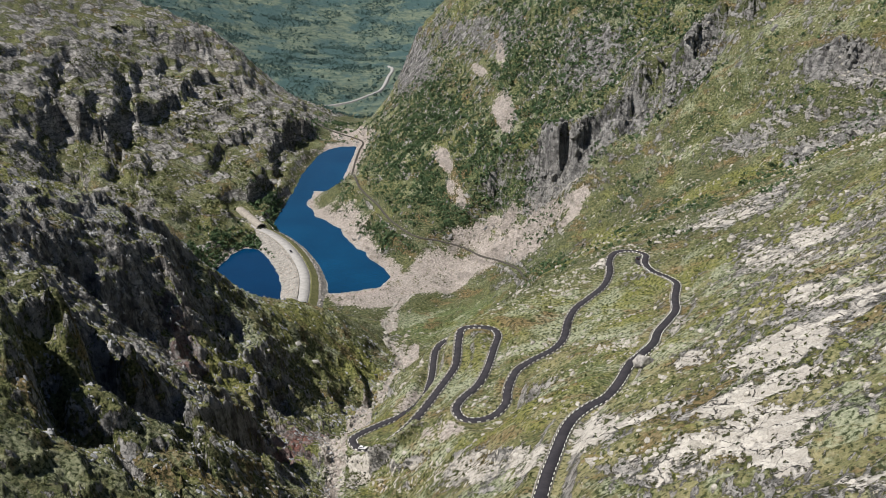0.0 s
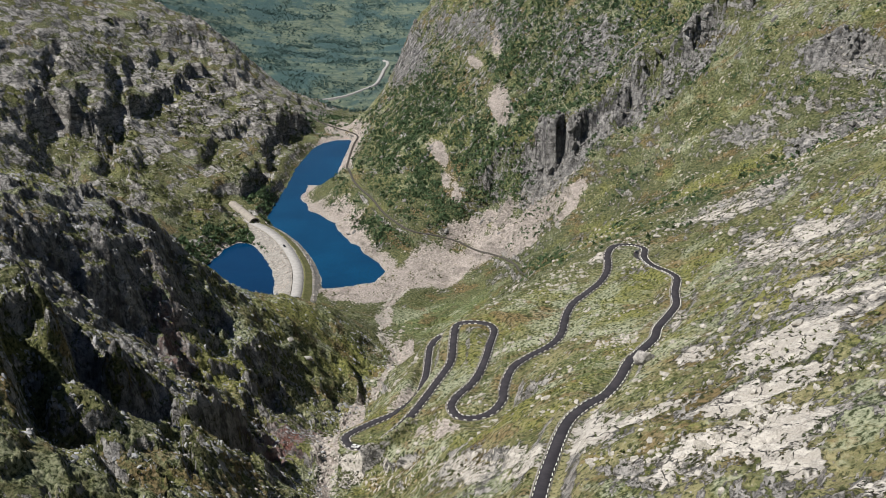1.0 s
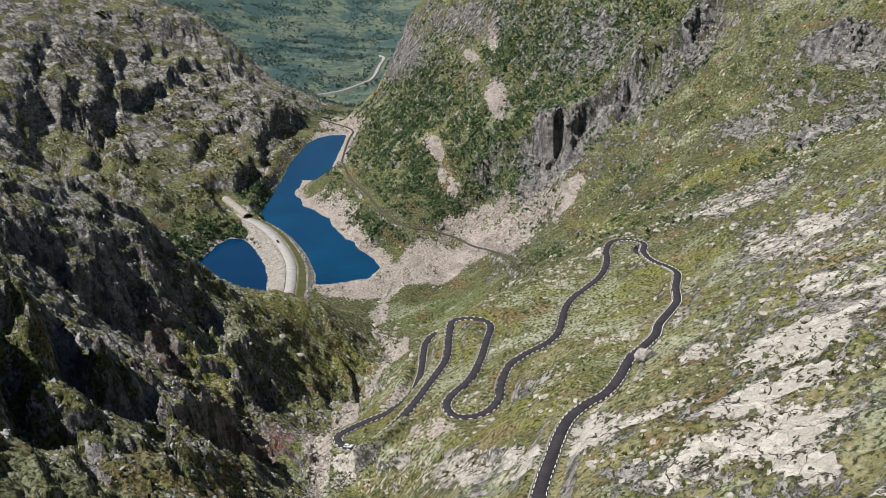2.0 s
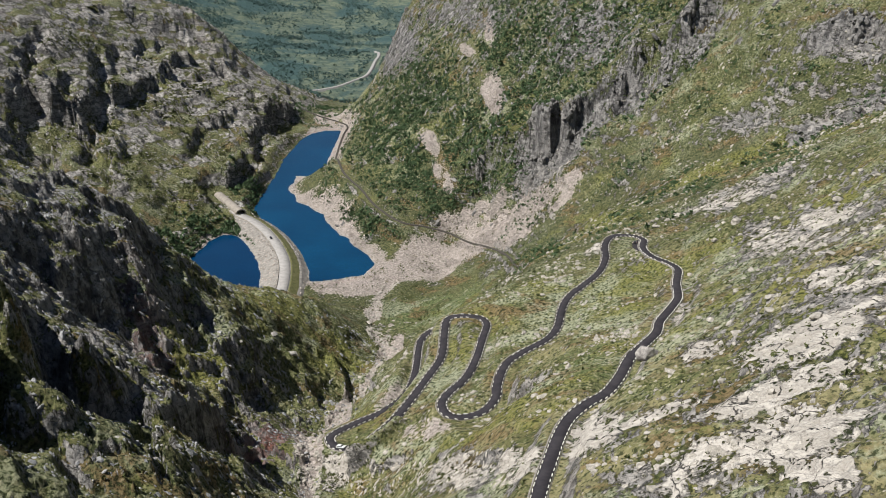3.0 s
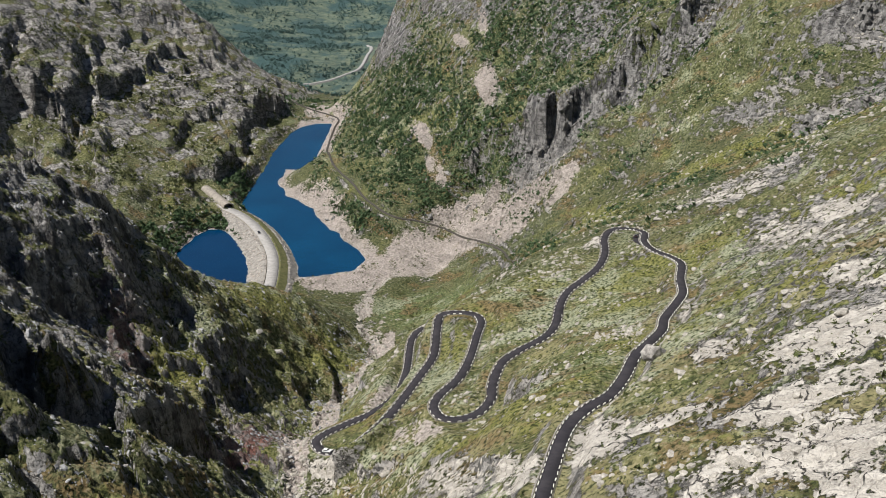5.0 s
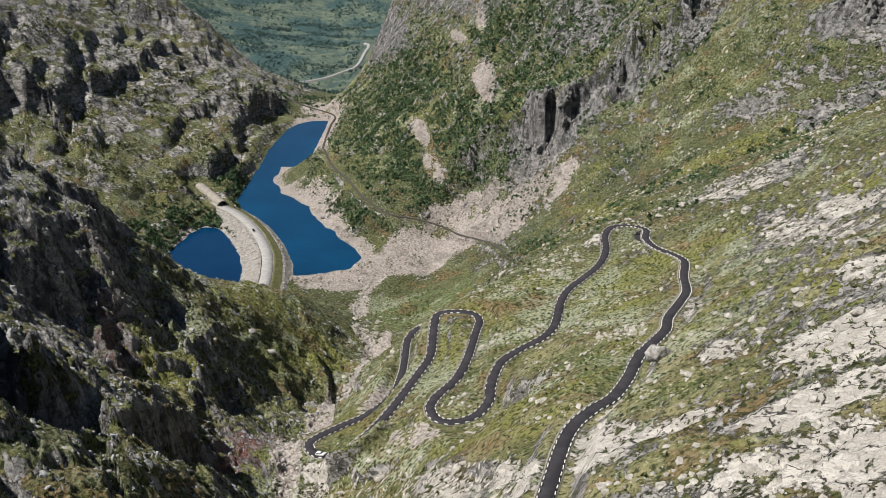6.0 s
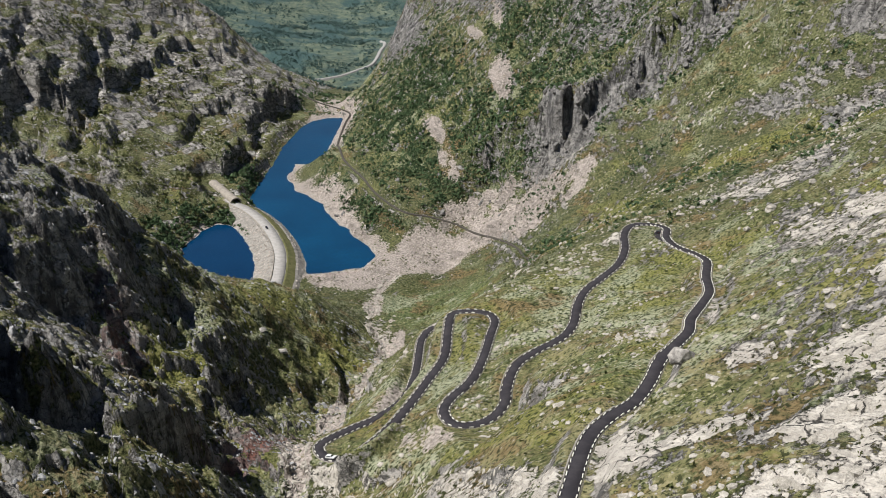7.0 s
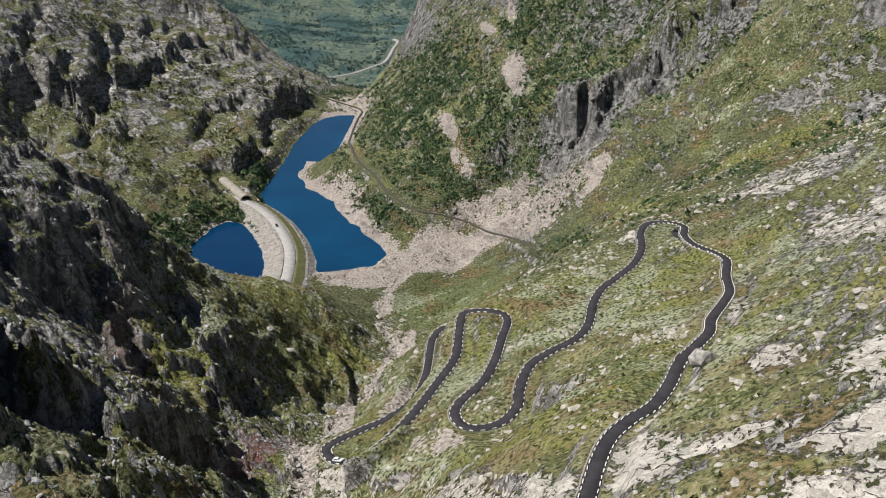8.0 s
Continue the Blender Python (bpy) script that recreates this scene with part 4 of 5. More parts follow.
# ---- causeway and its road ----
GRASS = two_tone("bank_grass", (0.065, 0.075, 0.022), (0.15, 0.14, 0.06), 0.4, 0.95, 0.6, 0.3)
crest = rounded(CAUSEWAY, 3)
CREST = np.concatenate([crest, np.full((len(crest), 1), 8.0)], 1)


causeway = new("causeway", mesh_from("causeway", *banked(CREST, (-26, -21, -17, -13, -9.5, -7.5, -5.2, 0, 5.2, 6.2), (-10.2, -7.6, -5.4, -3.2, -1.4, -0.2, -0.1, 0, -0.1, -0.2), 1.0, 5), BANK))
tagged(causeway, "curved rubble causeway between lake and pond carrying a road", "causeway", kind="structure")
part("carriageway", mesh_from("carriageway", *ribbon(CREST, (-4.7, -4.5, 0, 4.5, 4.7), (-0.4, 0.32, 0.4, 0.32, -0.4)), LANE, True), causeway, "pale dusty two-lane road surface")
part("edge_strip", mesh_from("edge_strip", *ribbon(CREST, (-5.7, -5.6, -5.2, -5.1), (-0.1, 0.6, 0.6, -0.1)), CONCRETE), causeway, "low pale edge wall")
part("grass_bank", mesh_from("grass_bank", *banked(CREST, (5.2, 6.5, 9, 13.0), (0.05, -0.1, -1.6, -3.9), 0.5, 15), GRASS), causeway, "grassed upper bank")
part("stone_toe", mesh_from("stone_toe", *banked(CREST, (12.6, 14.5, 18, 24), (-3.3, -4.0, -6.6, -10.5), 0.9, 25), BANK), causeway, "pale rubble at the water")


def gallery():
    """A concrete snow gallery: a barrel vault with an arched mouth, running back into the hill."""
    base = new("snow_gallery")
    base.matrix_basis = pose(-208.5, 926.5, 6.9, 0.6, 0, 32)
    n, length, w, h = 14, 64.0, 4.8, 5.8
    arch = [(-w, 0)] + [(-w * math.cos(math.pi * i / n), h * 0.42 + h * 0.58 * math.sin(math.pi * i / n)) for i in range(n + 1)] + [(w, 0)]
    inner = [(p[0] * 0.86, p[1] * 0.86 if p[1] else 0) for p in arch]
    k = len(arch)
    steps = [0.0, 16, 32, 48, length]
    vs = [(p[0], y, p[1]) for y in steps for p in arch] + [(p[0], y, p[1]) for y in (0.0, 30.0) for p in inner]
    fs = [(r * k + i, (r + 1) * k + i, (r + 1) * k + i + 1, r * k + i + 1) for r in range(len(steps) - 1) for i in range(k - 1)]
    part("vault", mesh_from("vault", vs[:len(steps) * k], [q[::-1] for q in fs], CONCRETE, True), base, "long pale concrete vault roof")
    o = len(steps) * k
    part("mouth_ring", mesh_from("mouth_ring", [(p[0] * 1.05, y, p[1] * 1.05) for y in (-0.8, 0.6) for p in arch] + [(p[0], -0.8, p[1]) for p in inner] + [(p[0], 0.6, p[1]) for p in inner],
         [(i, i + 1, k + i + 1, k + i) for i in range(k - 1)] + [(i, 2 * k + i, 2 * k + i + 1, i + 1) for i in range(k - 1)] + [(2 * k + i, 3 * k + i, 3 * k + i + 1, 2 * k + i + 1) for i in range(k - 1)], CONCRETE), base, "pale concrete ring round the tunnel mouth")
    # lining and its end sheet have the tunnel's shade painted in
    part("lining", mesh_from("lining", vs[o:], [(i, i + 1, k + i + 1, k + i) for i in range(k - 1)] + [tuple(k + i for i in range(k))], TUNNEL_SHADE), base, "dark tunnel lining")
    return tagged(base, "pale concrete snow gallery with dark arched mouth at causeway", "tunnel")


gallery()


# ---- gravel track along the shore ----
v, f = ribbon(np.concatenate([TRAIL, np.zeros((len(TRAIL), 1))], 1), (-1.25, -0.95, 0, 0.95, 1.25), (0, 0, 0, 0, 0))
v[:, 2] = np.tile(TRAIL_HEIGHT, 5) + np.repeat([-0.9, 0.85, 0.95, 0.85, -0.9], len(TRAIL))
DIRT = two_tone("track_dirt", (0.046, 0.041, 0.035), (0.074, 0.066, 0.056), 0.5, 0.95)
tagged(new("gravel_track", mesh_from("gravel_track", v, f, DIRT)), "narrow brown gravel track along the shore", "track", kind="structure")


# ---- loose rock and scrub ----
def stone_piece(rng, size):
    """A broken angular stone: a squashed, jittered icosahedron."""
    g = (1 + 5 ** 0.5) / 2
    v = np.array([(-1, g, 0), (1, g, 0), (-1, -g, 0), (1, -g, 0), (0, -1, g), (0, 1, g), (0, -1, -g), (0, 1, -g), (g, 0, -1), (g, 0, 1), (-g, 0, -1), (-g, 0, 1)]) / 1.9
    v = v * (1 + rng.uniform(-0.28, 0.28, (12, 1))) * np.array([rng.uniform(0.8, 1.5), rng.uniform(0.7, 1.1), rng.uniform(0.5, 0.85)])
    a = rng.uniform(0, 6.28)
    c, s = math.cos(a), math.sin(a)
    v = v @ np.array([[c, s, 0], [-s, c, 0], [0, 0, 1]])
    return v * size


STONE_FACES = [(0, 11, 5), (0, 5, 1), (0, 1, 7), (0, 7, 10), (0, 10, 11), (1, 5, 9), (5, 11, 4), (11, 10, 2), (10, 7, 6), (7, 1, 8),
               (3, 9, 4), (3, 4, 2), (3, 2, 6), (3, 6, 8), (3, 8, 9), (4, 9, 5), (2, 4, 11), (6, 2, 10), (8, 6, 7), (9, 8, 1)]


def scatter(name, spots, low, high, mat, label, seed, category="stones"):
    """Many stones lying on the ground at the spots, as one mass."""
    g = np.random.default_rng(seed)
    spots = np.asarray(spots)
    z = ground(spots[:, 0], spots[:, 1])[0]
    pieces = []
    for (x, y), h in zip(spots, z):
        size = low * (high / low) ** (g.random() ** 2.2)
        pieces.append((stone_piece(g, size) + np.array([x, y, h - size * 0.12]), STONE_FACES))
    return tagged(new(name, joined(name, pieces, mat)), label, category, kind="stuff")


def spread(n, box, keep, seed):
    """n spots in a box (x0, y0, x1, y1), thinned by keep(x, y) from 0 to 1."""
    g = np.random.default_rng(seed)
    out = np.zeros((0, 2))
    while len(out) < n:
        p = g.uniform((box[0], box[1]), (box[2], box[3]), (n * 4, 2))
        out = np.concatenate([out, p[g.random(len(p)) < keep(p[:, 0], p[:, 1])]])
    return out[:n]


def clear(x, y, wide=4.0):
    d, _ = near_line(np.asarray(x), np.asarray(y), ROAD, 30.0)
    lake = np.minimum(inside_distance(x, y, LAKE), inside_distance(x, y, POND))
    return (d > wide) & (lake > 1.0)


PALE = two_tone("pale_boulder", (0.21, 0.195, 0.165), (0.44, 0.41, 0.36), 0.7, 0.9, 0.6, 0.25)
GREY = two_tone("grey_boulder", (0.16, 0.15, 0.14), (0.38, 0.36, 0.33), 0.6, 0.9, 0.5, 0.2)
PINK = two_tone("scree_stone", (0.26, 0.228, 0.20), (0.45, 0.405, 0.36), 0.5, 0.9, 0.5, 0.2)
slope = lambda x, y: clear(x, y) * (1 - 0.85 * patches(x, y, LUSH[7:])) * smooth(x + 0.25 * (y - 300), -30, 40) * (0.06 + 0.94 * smooth(fractal((x - y) * 0.3, (x + y) * 0.7, 24, 4, 201), 0.05, 0.45))
scatter("slope_stones", spread(7500, (-60, 150, 300, 680), slope, 31), 0.22, 1.8, PALE, "pale loose stones strewn over the grassy slope", 41)
scatter("spur_stones", spread(700, (-240, 240, -50, 640), lambda x, y: clear(x, y) * (1 - 0.9 * blob(x, y, -98, 560, 55, 70, 20)) * (0.2 + 0.8 * smooth(fractal(x, y, 30, 3, 211), 0, 0.5)), 33), 0.3, 1.3, GREY, "grey broken rocks on the dark spur", 43)
scree_at = lambda x, y: clear(x, y) * np.maximum(patches(x, y, SCREE), patches(x, y, GULLIES)) ** 2 * (1 - 0.85 * blob(x, y, -83, 762, 45, 22, 12))
scatter("scree_stones", spread(4000, (-110, 350, 130, 1100), scree_at, 35), 0.25, 1.4, PINK, "pinkish scree rubble below the cliffs", 45)
shore_at = lambda x, y: clear(x, y) * (inside_distance(x, y, LAKE) < np.where((y > 860) & (x > -190), 18, 9)) * (1 - 0.9 * blob(x, y, -90, 772, 45, 16)) * (1 - 0.9 * blob(x, y, -153, 1038, 15, 26, -10))
scatter("shore_stones", spread(1700, (-205, 690, -50, 1300), shore_at, 37), 0.3, 1.9, PINK, "pale rocks along the bare lake shore", 47)


def outcrops(name, spots, grain, low, high, shape, mat, label, seed, proud=0.15, wild=0.25):
    """Broken plates and ribs of living rock set into the ground: flat to the slope, long down its fall and along the grain."""
    g = np.random.default_rng(seed)
    spots = np.asarray(spots)
    x, y = spots[:, 0], spots[:, 1]
    z = ground(x, y)[0]
    nx, ny = (z - ground(x + 2.5, y)[0]) / 2.5, (z - ground(x, y + 2.5)[0]) / 2.5
    normal = np.stack([nx, ny, np.ones_like(nx)], 1)
    normal /= np.linalg.norm(normal, axis=1)[:, None]
    pieces = []
    for p, h, n in zip(spots, z, normal):
        size = low * (high / low) ** (g.random() ** 1.8)
        c = n + g.normal(0, wild, 3)
        c /= np.linalg.norm(c)
        a = np.array(grain, float) + g.normal(0, 0.25, 3)
        a -= c * a.dot(c)
        a /= np.linalg.norm(a)
        b = np.cross(c, a)
        v = stone_piece(g, 1.0)
        v = np.sign(v) * np.minimum(np.abs(v), 0.7)
        v = (v[:, :1] * a * shape[0] + v[:, 1:2] * b * shape[1] + v[:, 2:] * c * shape[2]) * size
        pieces.append((v + np.array([p[0], p[1], h]) + n * size * shape[2] * (proud - 0.35), STONE_FACES))
    return tagged(new(name, joined(name, pieces, mat)), label, "rocks", kind="stuff")


CLEFT = two_tone("cleft_rock", (0.085, 0.087, 0.090), (0.40, 0.402, 0.405), 0.4, 0.9, 0.9, 0.4)
CRAG_ROCK = two_tone("crag_rock", (0.062, 0.060, 0.058), (0.23, 0.222, 0.208), 0.4, 0.9, 0.9, 0.5)
DOME = two_tone("dome_rock", (0.10, 0.097, 0.092), (0.36, 0.345, 0.32), 0.3, 0.9, 0.9, 0.6)
rib_at = lambda x, y: clear(x, y, 9) * smooth(-x + 0.10 * (y - 350), 52, 70) * (0.35 + 0.65 * smooth(fractal(x, y, 26, 4, 271), 0.0, 0.35)) * (1 - 0.9 * blob(x, y, -98, 560, 55, 70, 20))
outcrops("spur_ribs", spread(8000, (-235, 235, -45, 625), rib_at, 71), (0.55, -0.3, -0.8), 0.3, 1.7, (1.6, 0.9, 0.7), CLEFT, "dark grey rock ribs breaking through the spur", 81, 0.05, 0.45)
dome_at = lambda x, y: clear(x, y) * smooth(-x, 200, 230) * (0.04 + 0.96 * smooth(fractal(x * 0.8 + y * 0.3, y * 0.5 - x * 0.3, 60, 5, 273, True), 0.25, 0.6)) * (0.03 + 0.97 * smooth(y + 0.8 * (-x - 250), 1080, 1180))
outcrops("dome_blocks", spread(2600, (-560, 830, -198, 1640), dome_at, 73), (0.75, -0.55, -0.35), 1.0, 4.2, (2.0, 1.2, 0.45), DOME, "grey brown rock slabs and blocks on the domes", 83, -0.02, 0.22)
low_at = lambda x, y: clear(x, y) * smooth(-x, 192, 215) * (0.12 + 0.88 * smooth(fractal(x, y, 40, 4, 279), 0.0, 0.4)) * smooth(y + 0.8 * (-x - 250), 1170, 1090)
outcrops("low_rocks", spread(1500, (-470, 800, -190, 1200), low_at, 74), (0.75, -0.55, -0.35), 0.5, 2.0, (1.8, 1.0, 0.6), DOME, "small grey rocks in the brown green lower flank", 84, 0.1, 0.35)
crag_at = lambda x, y: clear(x, y) * np.clip(1.3 * patches(x, y, CRAGS) + 0.015 * smooth(y + 0.35 * x, 830, 870), 0, 1) * smooth(fractal(x * 1.5, y * 0.6, 22, 4, 275), -0.2, 0.3)
outcrops("crag_ribs", spread(3200, (-110, 560, 320, 1400), crag_at, 75), (0.15, -0.45, -0.9), 0.9, 3.8, (1.8, 0.9, 0.9), CRAG_ROCK, "steep grey crags on the mountain side", 85, 0.15, 0.4)
hill_at = lambda x, y: clear(x, y) * smooth(x + 0.2 * y, 170, 230) * (0.1 + smooth(fractal((x - y) * 0.4, (x + y) * 0.7, 30, 4, 277), 0.05, 0.4))
outcrops("hill_stones", spread(1700, (60, 520, 330, 860), hill_at, 79), (0.75, 0.65, 0.0), 0.4, 2.2, (1.6, 0.9, 0.5), PALE, "pale grey stones lying over the upper slope", 89, 0.0, 0.3)
edge = rounded([(-62, 362), (-45, 358), (-19, 333), (5, 282), (22, 243)], 1.0)
lip_at = lambda x, y: clear(x, y, 6) * (near_line(x, y, edge, 12.0)[0] < 8)
outcrops("pale_ribs", spread(600, (-70, 230, 32, 372), lip_at, 77), (0.1, -0.5, -0.86), 0.4, 1.5, (2.2, 0.8, 0.6), PALE, "pale ribbed rock lip above the gorge", 87, 0.0, 0.25)
wet_at = lambda x, y: clear(x, y) * (line_distance(x, y, STREAM)[0] < 6)
scatter("stream_stones", spread(900, (-75, 340, -25, 770), wet_at, 39), 0.4, 2.0, PALE, "pale boulders in the stream bed", 49)


def leaf_material(name, a, b):
    m, t, s = material(name, 0.8, 0.2)
    geo = t.nodes.new("ShaderNodeNewGeometry")
    f = math_node(t, "ADD", math_node(t, "MULTIPLY", geo.outputs["Random Per Island"], 0.6), math_node(t, "MULTIPLY", speckle(t, geo.outputs["Position"], 0.15), 0.4))
    t.links.new(mixed(t, f, a, b), s.inputs["Base Color"])
    return m


def scrub(name, spots, low, high, mat, label, seed, leaves=14, category="bushes"):
    """Low birch and willow bushes: each a loose dome of leaf clumps on short stems."""
    g = np.random.default_rng(seed)
    z = ground(spots[:, 0], spots[:, 1])[0]
    n = len(spots)
    size = low * (high / low) ** (g.random(n) ** 1.5)
    d = g.normal(size=(n, leaves, 3))
    d /= np.linalg.norm(d, axis=2)[..., None]
    d[..., 2] = np.abs(d[..., 2])
    c = d * (0.45 + 0.55 * g.random((n, leaves, 1))) * size[:, None, None] * np.array([0.62, 0.62, 1.0])
    c[..., 2] += 0.1 * size[:, None]
    a = g.normal(size=(n, leaves, 3)) * 0.36 * size[:, None, None]
    b = g.normal(size=(n, leaves, 3)) * 0.33 * size[:, None, None]
    e = d * 0.22 * size[:, None, None]
    base = c + np.stack([spots[:, 0], spots[:, 1], z], 1)[:, None, :]
    v = np.stack([base + a, base + b, base - 0.7 * a - 0.4 * b, base + e], 2).reshape(-1, 3)
    m = n * leaves
    i = np.arange(m)[:, None] * 4
    f = np.concatenate([i + np.array([0, 1, 3]), i + np.array([1, 2, 3]), i + np.array([2, 0, 3])])
    me = bpy.data.meshes.new(name)
    me.vertices.add(len(v))
    me.vertices.foreach_set("co", v.astype(np.float32).ravel())
    me.loops.add(f.size)
    me.polygons.add(len(f))
    me.loops.foreach_set("vertex_index", f.astype(np.int32).ravel())
    me.polygons.foreach_set("loop_start", np.arange(0, f.size, 3, dtype=np.int32))
    me.update(calc_edges=True)
    me.shade_flat()
    me.materials.append(mat)
    return tagged(new(name, me), label, category, kind="stuff")


LEAF = leaf_material("birch_leaves", (0.034, 0.066, 0.028), (0.090, 0.136, 0.062))
OLIVE = leaf_material("heath_leaves", (0.040, 0.055, 0.018), (0.13, 0.14, 0.05))
# leaves of the far wood carry the valley's blue haze in their colour
HAZY_WOOD = leaf_material("hazy_wood_leaves", (0.055, 0.100, 0.094), (0.095, 0.150, 0.130))
FAR_ROAD = rounded([(-420, 1930), (-330, 1950), (-290, 1965), (-250, 1990), (-212, 2040), (-180, 2150), (-172, 2300), (-170, 2450), (-190, 2600)], 8)
bush_at = lambda x, y: clear(x, y) * (line_distance(x, y, TRACK)[0] > 6.5) * (0.08 + 0.92 * smooth(inside_distance(x, y, LAKE), 9, 24)) * np.clip(0.24 + 0.5 * smooth(x, 20, 60) * smooth(y, 850, 890) + patches(x, y, LUSH[:7]) * 1.1 - 1.4 * patches(x, y, SCREE) - 0.7 * patches(x, y, CRAGS), 0, 1) * smooth(y + 0.35 * x, 815, 850) * smooth(fractal(x, y, 22, 5, 221), -0.45, 0.12)
scrub("birch_scrub", spread(34000, (-140, 800, 230, 1330), bush_at, 51), 0.9, 3.2, LEAF, "dense dark green birch scrub on the mountain side", 61, 6)
mass_at = lambda x, y: clear(x, y) * (0.1 + smooth(fractal(x, y, 60, 4, 231), 0.0, 0.4)) * smooth(-x, 190, 215)
scrub("low_scrub", spread(3500, (-480, 840, -190, 1350), mass_at, 53), 0.9, 2.8, OLIVE, "olive low scrub between the rock domes", 63, 9)
heath_at = lambda x, y: clear(x, y) * (1 - 0.2 * blob(x, y, -98, 560, 55, 70, 20)) * (0.1 + smooth(fractal(x, y, 35, 5, 241), 0.0, 0.35) * (0.35 + 0.65 * smooth(y, 520, 640)))
scrub("heath", spread(15000, (-230, 180, 330, 880), heath_at, 55), 0.35, 1.5, OLIVE, "olive heath and juniper tufts on the slopes", 65, 6)
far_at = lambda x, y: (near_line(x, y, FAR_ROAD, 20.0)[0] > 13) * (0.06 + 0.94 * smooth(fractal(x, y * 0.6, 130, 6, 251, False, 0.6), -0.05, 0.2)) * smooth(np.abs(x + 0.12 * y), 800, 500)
scrub("valley_wood", spread(22000, (-1300, 1650, 100, 4500), far_at, 57), 2.4, 6.0, HAZY_WOOD, "distant birch wood on the valley floor", 67, 6, "trees")
shore_wood = lambda x, y: clear(x, y) * smooth(np.minimum(inside_distance(x, y, LAKE), inside_distance(x, y, POND)), 50, 5) * (x < -182) * (line_distance(x, y, CAUSEWAY)[0] > 15) * smooth(y, 1060, 1000) * (0.15 + smooth(fractal(x, y, 20, 3, 261), -0.1, 0.3))
scrub("shore_scrub", spread(900, (-300, 780, -180, 1250), shore_wood, 59), 1.2, 3.6, LEAF, "dark birch bushes above the lake shore", 69)


# ---- boulders that stand out ----
def boulder(x, y, size, mat, label, seed, squash=1.0):
    g = np.random.default_rng(seed)
    bm = bmesh.new()
    bmesh.ops.create_icosphere(bm, subdivisions=3, radius=1.0)
    shift = g.uniform(0, 50, 3)
    cuts = [Vector(g.normal(size=3)).normalized() for _ in range(9)]
    for q in bm.verts:
        p = q.co.copy()
        for n in cuts:
            over = p.dot(n) - 0.62
            if over > 0:
                p -= n * over * 0.85
        p *= 1 + 0.18 * noise.noise(p * 2.1 + Vector(shift)) + 0.07 * noise.noise(p * 6 + Vector(shift))
        q.co = Vector((p.x * 1.25, p.y, p.z * squash)) * size
    me = bpy.data.meshes.new("boulder")
    bm.to_mesh(me)
    me.materials.append(mat)
    ob = new("boulder", me)
    ob.matrix_basis = pose(x, y, float(ground([x], [y])[0][0]) + size * squash * 0.25, 0, 0, g.uniform(0, 360))
    return tagged(ob, label, "boulder", "boulders on the slopes")


BOULDERS = [(72.5, 303, 3.9, 1.0), (-22, 345, 2.3, 0.8), (72, 267, 1.7, 0.5), (155, 488, 3.2, 0.8), (133, 550, 2.3, 0.7), (141, 557, 2.0, 0.7), (126, 547, 2.2, 0.7), (33, 314, 1.6, 0.8),
            (94, 275, 2.0, 0.6), (110, 293, 1.9, 0.6), (158, 395, 2.4, 0.7), (44, 338, 1.5, 0.7), (-6, 334, 1.5, 0.7), (9, 294, 1.5, 0.6), (-19, 355, 1.4, 0.6), (142, 479, 2.0, 0.7), (186, 433, 2.4, 0.8), (177, 496, 2.2, 0.8),
            (148, 496, 1.7, 0.7), (108, 272, 1.9, 0.7), (95, 308, 1.6, 0.7), (105, 240, 2.0, 0.7), (52, 481, 1.4, 0.6), (83, 530, 1.5, 0.7), (146, 396, 1.9, 0.7), (134, 388, 1.7, 0.7), (133, 305, 2.0, 0.7), (9, 321, 1.1, 0.6), (124, 452, 1.5, 0.7), (80, 318, 1.1, 0.6), (78, 239, 1.3, 0.6)]
for i, (x, y, r, q) in enumerate(BOULDERS):
    boulder(x, y, r, PALE if i else GREY, "grey rounded boulder at the road's edge" if i == 0 else "pale weathered boulder in the grass beside the road" if i in (4, 6) else "pale weathered boulder lying on the grassy slope", 300 + i, q)
for i, (x, y, r, q) in enumerate([(-104, 514, 2.6, 0.6), (-92, 508, 2.8, 0.7), (-71, 488, 2.0, 0.7)]):
    boulder(x, y, r, GREY, "grey angular rock block on the green spur", 330 + i, q)


# ---- cars ----
def plain(name, colour, rough, metal=0.0):
    m, t, s = material(name, rough, 0.5)
    s.inputs["Base Color"].default_value = (*colour, 1)
    s.inputs["Metallic"].default_value = metal
    return m


GLASS, TYRE, RIM = plain("car_glass", (0.02, 0.025, 0.03), 0.1), plain("tyre_rubber", (0.02, 0.02, 0.02), 0.8), plain("rim_metal", (0.5, 0.5, 0.5), 0.35, 1.0)
LAMP, TAIL = plain("lamp_glass", (0.7, 0.7, 0.68), 0.15), plain("tail_lamp", (0.35, 0.02, 0.02), 0.2)


def slab_mesh(name, outline, half, mat, taper=1.0):
    """A body extruded sideways from its side outline (y, z), its upper part drawn in."""
    bm = bmesh.new()
    top = max(z for _, z in outline)
    low = min(z for _, z in outline)
    rows = []
    for s in (-1, 1):
        rows.append([bm.verts.new((s * half * (1 - (1 - taper) * (z - low) / (top - low)), y, z)) for y, z in outline])
    n = len(outline)
    bm.faces.new(rows[0])
    bm.faces.new(rows[1][::-1])
    for i in range(n):
        bm.faces.new((rows[0][i], rows[1][i], rows[1][(i + 1) % n], rows[0][(i + 1) % n]))
    bmesh.ops.recalc_face_normals(bm, faces=bm.faces)
    bmesh.ops.bevel(bm, geom=bm.edges[:], offset=0.05, segments=2, affect="EDGES")
    me = bpy.data.meshes.new(name)
    bm.to_mesh(me)
    me.materials.append(mat)
    return me


